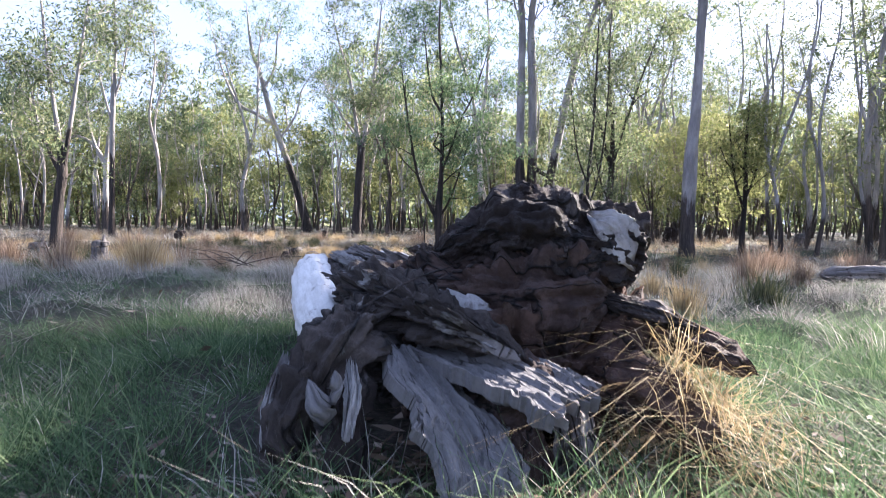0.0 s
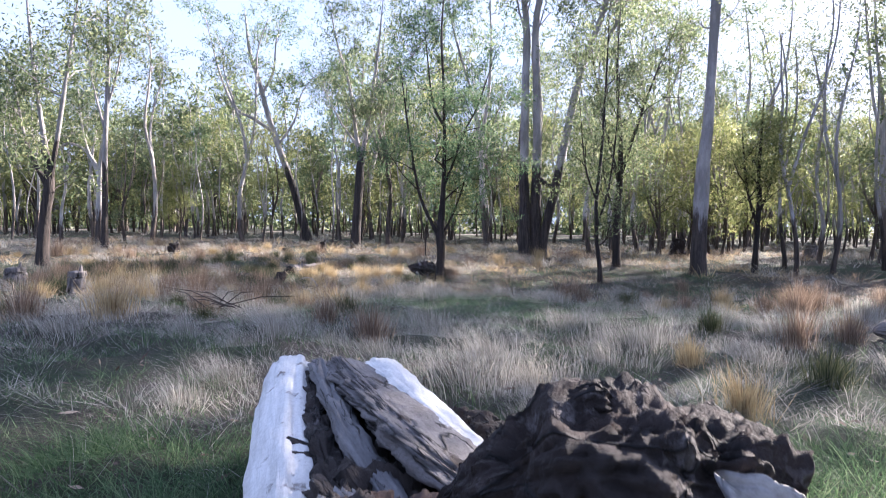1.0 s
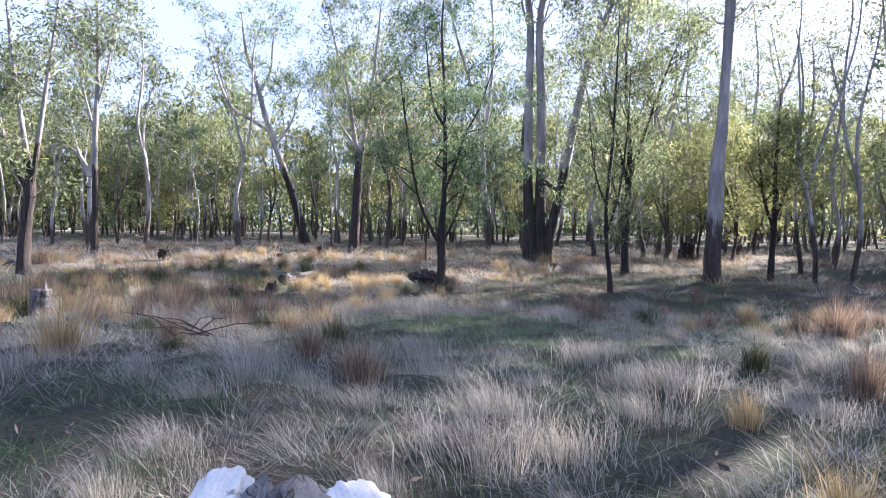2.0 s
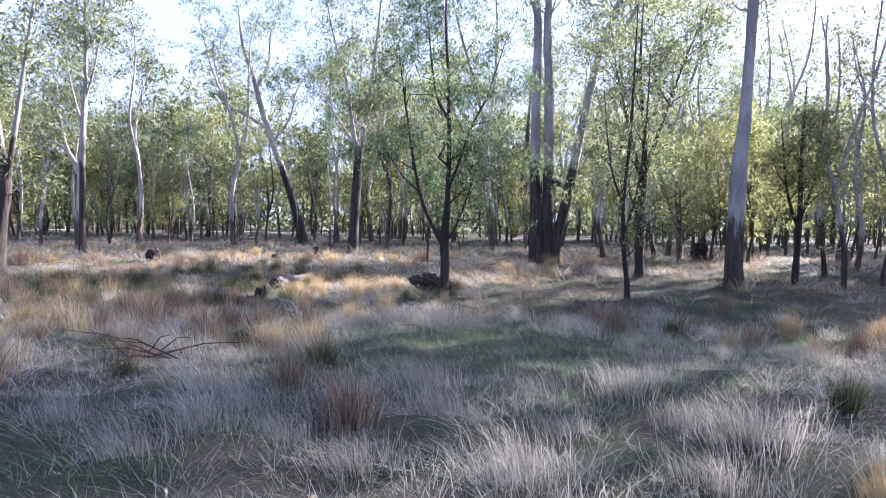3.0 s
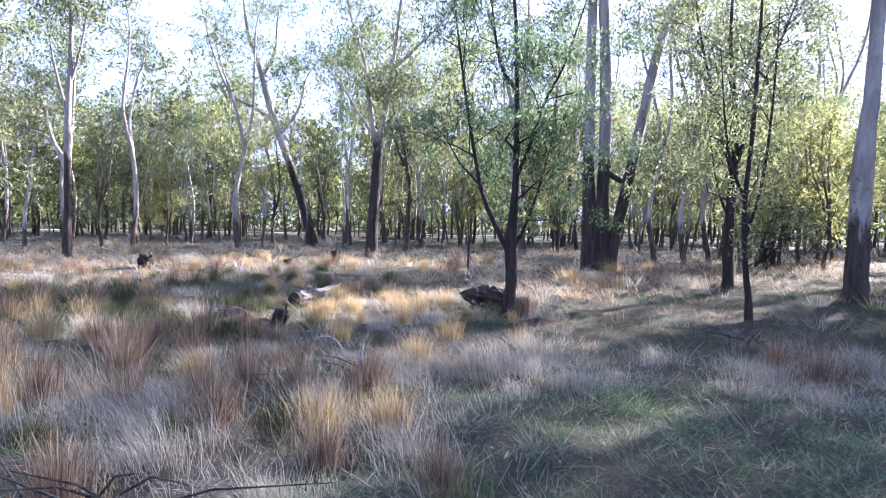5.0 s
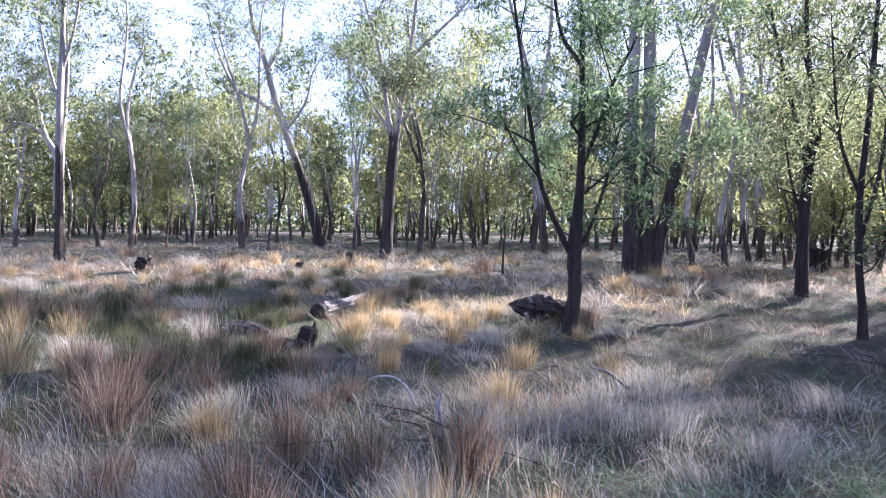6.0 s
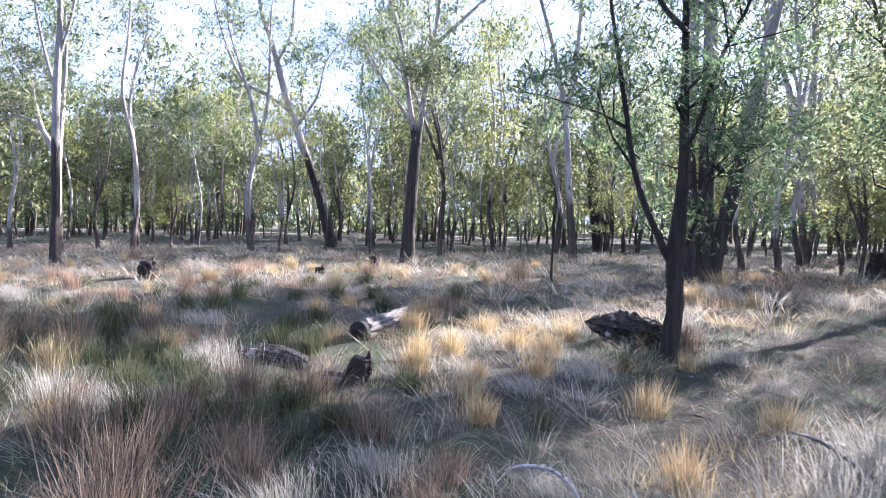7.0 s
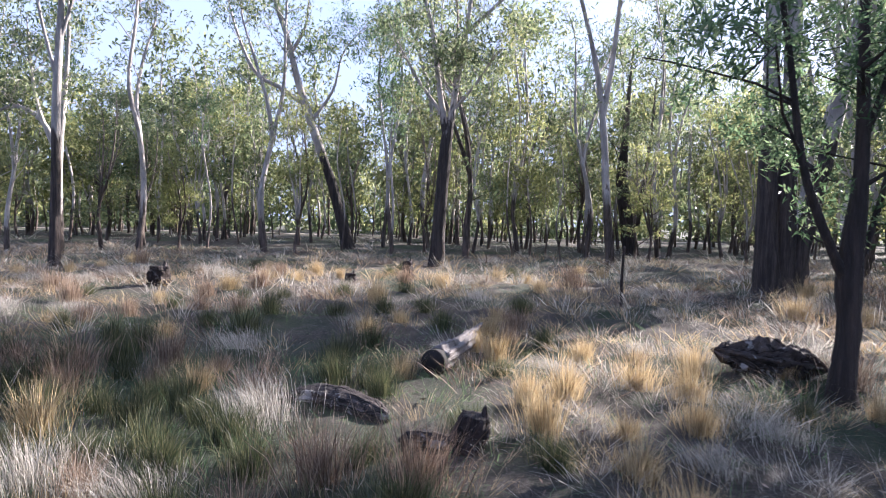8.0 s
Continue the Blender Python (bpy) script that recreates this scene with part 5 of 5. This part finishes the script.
def meadow(x, y):
    """The open green hollows between the tussocks."""
    g = 1.2 * np.exp(-((x - 0.6) ** 2 / 7.0 + (y - 9.3) ** 2 / 2.6))
    for cx, cy, r in ((-5.8, 12.2, 0.9), (-3.4, 13.2, 0.6), (-2.8, 5.0, 1.5), (-6.4, 16.6, 0.6), (-1.6, 14.6, 0.7)):
        g = g + np.exp(-((x - cx) ** 2 + (y - cy) ** 2) / (r * r))
    return np.minimum(g, 1.0)


def greenness(x, y):
    """Where the short green grass grows: patches, and lusher about the start."""
    g = smooth01(patchy(x, y, 5.0, 3), 0.48, 0.66)
    g = np.maximum(g, smooth01(y, 5.5, 3.2) * 0.9)
    g = np.maximum(g, meadow(x, y))
    return g


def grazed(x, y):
    """Where the shaded floor beneath the trees bears only short brown grass, coloured dark to deepen that shade."""
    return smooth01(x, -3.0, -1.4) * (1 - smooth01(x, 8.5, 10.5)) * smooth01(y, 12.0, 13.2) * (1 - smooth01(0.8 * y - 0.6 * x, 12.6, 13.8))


def rushy(x, y):
    """Where tussocks stand close and little else grows between them; thinning the pale grass also stands in for shade.
    """
    return smooth01(y, 11.0, 13.0) * (1 - smooth01(y, 19, 24)) * (1 - smooth01(x, -4.6, -2.8))


def build_grass():
    rng = np.random.RandomState(21)
    # fine pale grass near the walk: tufts, bounds, blades a tuft, spread, height, width
    def lay(name, label, mat, zones, keep):
        vs = []
        for n, x0, x1, y0, y1, k, sg, h, w in zones:
            x, y = sown(rng, n, x0, x1, y0, y1, keep)
            ok = clear_of_stump(x, y)
            x, y = x[ok], y[ok]
            tall = h * (0.35 + 1.3 * patchy(x, y, 1.1, 2)) * rng.uniform(0.6, 1.35, len(x))
            vs.append(tufts(rng, x, y, k, sg, tall, w))
        thing(name, (0, 0, 0), label, "grass", "", "stuff", mesh_of(name, *gather(vs), mat))

    lay("dry_grass", "pale wispy dry grass covering the ground", GRASS_PALE,
        [(7000, -6.5, 6, 0.5, 10, 25, 0.085, 0.15, 0.0028), (3800, -12, 10, 10, 17, 24, 0.1, 0.2, 0.0034), (1700, -4.5, 4, 9.5, 15, 26, 0.12, 0.24, 0.0034), (1100, -14, 12, 14, 22, 36, 0.14, 0.3, 0.0065), (2200, -28, 24, 21, 38, 24, 0.2, 0.34, 0.014), (1200, -50, 50, 38, 60, 8, 0.3, 0.4, 0.04)],
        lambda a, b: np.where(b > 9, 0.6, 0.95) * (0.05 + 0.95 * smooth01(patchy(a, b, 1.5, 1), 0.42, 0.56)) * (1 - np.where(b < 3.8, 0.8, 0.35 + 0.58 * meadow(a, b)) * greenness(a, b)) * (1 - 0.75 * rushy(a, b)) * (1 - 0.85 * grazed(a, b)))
    lay("brown_grass", "brown dry grass in rough clumps", GRASS_RUST,
        [(480, -12, 10, 8.5, 17, 34, 0.11, 0.28, 0.0036), (1000, -16, 12, 16, 26, 32, 0.14, 0.33, 0.0075), (700, -26, 22, 25, 38, 18, 0.2, 0.38, 0.018)],
        lambda a, b: (0.03 + 0.9 * smooth01(patchy(a, b, 2.4, 6), 0.5, 0.62)) * (1 - 0.9 * meadow(a, b)) * (1 - 0.6 * rushy(a, b)) * (1 - 0.7 * grazed(a, b)))
    lay("straw_grass", "straw-gold dry grass in rough clumps", GRASS_GOLD,
        [(420, -10, 3, 11, 17, 32, 0.1, 0.27, 0.0036), (900, -16, 12, 17, 27, 28, 0.14, 0.3, 0.0075), (600, -26, 22, 26, 38, 16, 0.2, 0.34, 0.018)],
        lambda a, b: (0.03 + 0.9 * smooth01(patchy(a, b, 2.0, 8), 0.5, 0.62)) * (1 - 0.9 * meadow(a, b)) * (1 - 0.6 * rushy(a, b)) * (1 - 0.7 * grazed(a, b)))
    vs = []
    for n, x0, x1, y0, y1, k, sg, h, w in ((3400, -2.5, 3, 0.3, 3.6, 20, 0.06, 0.14, 0.0032), (4400, -7, 6, 0.3, 10.8, 17, 0.07, 0.12, 0.0034), (2600, -12, 8, 10, 20, 15, 0.1, 0.14, 0.0055)):
        x, y = sown(rng, n, x0, x1, y0, y1, lambda a, b: np.clip(0.1 + 0.9 * greenness(a, b) + 0.35 * rushy(a, b), 0, 1))
        ok = clear_of_stump(x, y)
        x, y = x[ok], y[ok]
        vs.append(tufts(rng, x, y, k, sg, h * (0.3 + 1.4 * patchy(x, y, 0.9, 5)) * rng.uniform(0.5, 1.5, len(x)), w, 0.5))
    v, q, t = gather(vs)
    thing("green_grass", (0, 0, 0), "short lush green grass in patches", "grass", "", "stuff", mesh_of("green_grass", v, q, t, GRASS_GREEN))
    x, y = sown(rng, 3000, -3.2, 4.2, 7.0, 11.6, lambda a, b: meadow(a, b) * (0.35 + 0.65 * smooth01(patchy(a, b, 0.8, 12), 0.35, 0.6)))
    v, q, t = tufts(rng, x, y, 18, 0.08, 0.1 * rng.uniform(0.6, 1.6, len(x)), 0.0036, 0.6)
    thing("lawn_grass", (0, 0, 0), "short soft green grass in an open hollow", "grass", "", "stuff", mesh_of("lawn_grass", v, q, t, GRASS_LAWN))
    # tall seed stalks above the tussocks
    n = 420
    c = rng.choice(12, n)
    x, y = rng.uniform(-5.5, -1.5, 12)[c] + rng.normal(size=n) * 0.18, rng.uniform(8.6, 11.0, 12)[c] + rng.normal(size=n) * 0.18
    v, q, t = blades(x, y, rng.uniform(0.35, 0.62, n), np.full(n, 0.003), rng, 0.25, 0.7)
    thing("seed_stalks", (0, 0, 0), "tall bleached seed stalks above the tussocks", "grass", "", "stuff", mesh_of("seed_stalks", v, q, t, GRASS_PALE))
    # dark brown blades, sown where tree shade falls so that it reads deeper
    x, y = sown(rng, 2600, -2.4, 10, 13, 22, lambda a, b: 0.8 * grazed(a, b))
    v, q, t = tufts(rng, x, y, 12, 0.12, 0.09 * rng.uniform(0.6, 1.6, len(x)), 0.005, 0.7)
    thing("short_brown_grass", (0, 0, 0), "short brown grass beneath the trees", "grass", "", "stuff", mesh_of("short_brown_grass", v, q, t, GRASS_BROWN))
    # golden straw fallen over the roots of the stump
    n = 1150
    x, y = rng.normal(0.66, 0.11, n), rng.normal(1.45, 0.1, n)
    base = ground_z(x, y) + 0.28 * np.exp(-((x - 0.62) / 0.16) ** 2) * rng.uniform(0, 1, n)
    v, q, t = blades(x, y, rng.uniform(0.06, 0.2, n), np.full(n, 0.0026), rng, 0.8, 2.4, base)
    thing("straw_clump", (0, 0, 0), "golden dry straw bent over the stump roots", "grass", "", "stuff", mesh_of("straw", v, q, t, GRASS_GOLD))


build_grass()


def build_litter():
    """Fallen leaves and flakes of bark round the stump and under the trees."""
    rng = np.random.RandomState(77)
    x = np.concatenate([rng.normal(0.2, 0.55, 900), rng.uniform(-6, 6, 2500)])
    y = np.concatenate([rng.normal(1.1, 0.3, 900), rng.uniform(0.6, 16, 2500)])
    c = np.stack([x, y, ground_z(x, y) + rng.uniform(0.005, 0.05, len(x))], -1)
    d = rng.normal(size=(len(x), 3)) * [1, 1, 0.25]
    d /= np.linalg.norm(d, axis=1)[:, None]
    w = np.cross(d, np.array([0, 0, 1.0]) + rng.normal(size=(len(x), 3)) * 0.4)
    w /= np.linalg.norm(w, axis=1)[:, None]
    ln, wd = rng.uniform(0.02, 0.06, (len(x), 1)), rng.uniform(0.006, 0.014, (len(x), 1))
    v = np.stack([c - d * ln, c + w * wd, c + d * ln, c - w * wd], 1).reshape(-1, 3)
    thing("leaf_litter", (0, 0, 0), "fallen dry gum leaves and bark flakes", "leaf litter", "", "stuff", mesh_of("leaf_litter", v, np.arange(len(v)).reshape(-1, 4), None, LITTER))


build_litter()


def tussock_mesh(seed, mat, n=400, height=0.5, spread=0.12, fan=0.78, width=0.004, sweep=0.0):
    """A cushion of arching blades that fan out from a tight crown. sweep: how far the tips lie over to one side."""
    rng = np.random.RandomState(seed)
    r, a = np.abs(rng.normal(size=n)) * spread * 0.6, rng.uniform(0, 2 * np.pi, n)
    x, y = r * np.cos(a), r * np.sin(a)
    tall = height * rng.uniform(0.45, 1.1, n) * (1 + 0.25 * np.sin(a * 2 + seed))
    v, q, t = blades(x, y, tall, width * rng.uniform(0.6, 1.5, n), rng, 0.16, 0.7, np.full(n, -0.03), (-0.08, 0))
    up = np.clip(v[:, 2] / height, 0, 1.2)
    out = np.repeat(rng.beta(1.2, 1.9, n), 5) * fan * height
    v[:, 0] += np.repeat(np.cos(a), 5) * out * up ** 1.4 - sweep * height * up ** 2
    v[:, 1] += np.repeat(np.sin(a), 5) * out * up ** 1.4 - 0.4 * sweep * height * up ** 2
    v[:, 2] -= 0.55 * out * up ** 2.2 + 0.3 * sweep * height * up ** 3
    return mesh_of("tussock", v, q, t, mat)


# where single tussocks stand out from the rest
RUST_SPOTS = [(-5.25, 14.12), (-4.65, 14.12), (-6.33, 15.95), (-5.2, 12.0), (-4.83, 11.24), (-5.46, 13.2), (-4.97, 11.54), (-4.8, 12.62), (-2.8, 10.53), (-3.5, 10.13), (-4.17, 10.08), (-4.84, 10.03),
              (-2.25, 10.75), (2.48, 11.53), (4.0, 10.32), (-0.86, 6.5), (-3.29, 9.83), (4.97, 9.66), (5.44, 9.46), (5.2, 9.2), (5.8, 9.7), (-6.0, 12.74), (-6.64, 8.43), (-8.3, 16.26), (-7.6, 16.82)]
GOLD_SPOTS = [(-4.11, 11.27), (-6.38, 13.13), (-3.83, 6.9), (-3.7, 15.9), (-3.32, 16.15), (-2.44, 16.65), (-2.05, 16.27), (-3.71, 15.04), (-2.42, 9.69), (-4.9, 9.71), (-8.32, 24.5)]
PALE_SPOTS = [(-7.08, 14.0), (-6.3, 13.8), (-3.72, 9.67), (-4.34, 9.57), (-1.98, 11.8), (-1.06, 12.07), (-0.37, 12.8), (0.11, 4.7), (2.15, 8.9)]
OLIVE_SPOTS = [(-8.4, 16.25), (-5.48, 17.97), (-6.15, 14.84), (-7.93, 15.22), (-7.06, 14.44), (-5.61, 20.2), (-7.3, 19.4), (-8.9, 17.9), (-5.82, 17.44), (-2.84, 10.75), (-6.8, 15.5)]


def build_tussocks():
    rng = np.random.RandomState(31)
    kinds = {
        "rust": [("rust-brown grass tussock with arching blades", tussock_mesh(k, GRASS_RUST, 520, 0.5, 0.15, 0.55)) for k in (1, 2)],
        "gold": [("golden-brown grass tussock with dry tips", tussock_mesh(k, GRASS_GOLD, 480, 0.44, 0.15, 0.6)) for k in (4, 7)],
        "pale": [("feathery tuft of pale bleached grass", tussock_mesh(k, GRASS_PALE, 640, 0.38, 0.36, 0.8, 0.0028, 0.4)) for k in (3, 6, 8)],
        "olive": [("dark olive-green grass tussock with arching blades", tussock_mesh(k, GRASS_OLIVE, 520, 0.4, 0.17, 0.65)) for k in (5, 9)],
    }
    fixed = [(p, kind) for kind, found in (("rust", RUST_SPOTS), ("gold", GOLD_SPOTS), ("pale", PALE_SPOTS), ("olive", OLIVE_SPOTS)) for p in found]
    taken = [p for p, _ in fixed]
    spots = [(p, kind, rng.uniform(0.95, 1.3)) for p, kind in fixed]
    # count, bounds, spacing, size, and the share of rust, gold, pale and olive
    for n, x0, x1, y0, y1, gap, size, share in (
            (80, -6, 6, 3.9, 9.2, 0.5, 0.85, (0.06, 0.04, 0.84, 0.06)),
            (20, -3.2, 2.0, 9.6, 12.4, 0.42, 0.9, (0.14, 0.06, 0.8, 0.0)),
            (60, -9, -2.6, 8.8, 12.6, 0.4, 0.95, (0.22, 0.12, 0.5, 0.16)),
            # mostly olive: dark tussocks grow here, and their colour also stands in for shade
            (84, -10, -3.6, 12.4, 17.0, 0.4, 1.0, (0.24, 0.08, 0.04, 0.64)),
            (44, -4.5, 0.5, 13.6, 18.5, 0.45, 0.9, (0.14, 0.5, 0.3, 0.06)),
            (40, -12, -3, 17.0, 21.5, 0.5, 1.0, (0.15, 0.3, 0.15, 0.4)),
            (60, -16, 6, 20.5, 29.0, 0.7, 1.15, (0.15, 0.45, 0.3, 0.1)),
            (34, 2.2, 9, 6.0, 15.5, 0.5, 0.9, (0.4, 0.05, 0.5, 0.05))):
        for p in scatter(rng, n, x0, x1, y0, y1, gap, taken):
            hides = any(math.hypot(p[0] - a, p[1] - b) < 0.55 for a, b in ((-2.75, 11.4), (-2.5, 11.1), (-2.75, 10.8), (-4.6, 16.5), (-4.45, 15.7), (-4.3, 14.5), (-4.25, 14.0), (-0.8, 16.7), (-5.5, 15.2)))
            if not hides and clear_of_stump(np.array([p[0]]), np.array([p[1]]))[0] and meadow(p[0], p[1]) < 0.6 and (grazed(*p) < 0.4 or rng.uniform() < 0.15):
                spots.append((p, str(rng.choice(["rust", "gold", "pale", "olive"], p=share)), size * rng.uniform(0.65, 1.2)))
    spots.sort(key=lambda spot: spot[0][1] > 17.5)
    rest = {}
    for n, ((x, y), kind, s) in enumerate(spots):
        label, me = kinds[kind][rng.randint(len(kinds[kind]))]
        turn = rng.uniform(-50, 50) if kind == "pale" else rng.uniform(0, 360)
        m = pose(x, y, gz(x, y), 0, 0, turn) @ Matrix.Diagonal((s * rng.uniform(0.9, 1.25), s, s * rng.uniform(0.85, 1.15), 1))
        if n < 295:
            ob = thing("grass_tussock", (x, y, gz(x, y)), label, "grass tussock", "tussocks", "", me)
            ob.matrix_basis = m
        else:
            rest.setdefault(kind, []).append((me, m))
    for kind, found in rest.items():                   # those farther off
        bm = bmesh.new()
        for me, m in found:
            start = len(bm.verts)
            bm.from_mesh(me)
            bm.verts.ensure_lookup_table()
            bmesh.ops.transform(bm, matrix=m, verts=bm.verts[start:])
        joined = bpy.data.meshes.new("far_tussocks")
        bm.to_mesh(joined)
        bm.free()
        joined.materials.append(found[0][0].materials[0])
        thing("far_tussocks", (0, 0, 0), "scattered grass tussocks farther off, " + kind + " in colour", "grass", "", "stuff", joined)


build_tussocks()
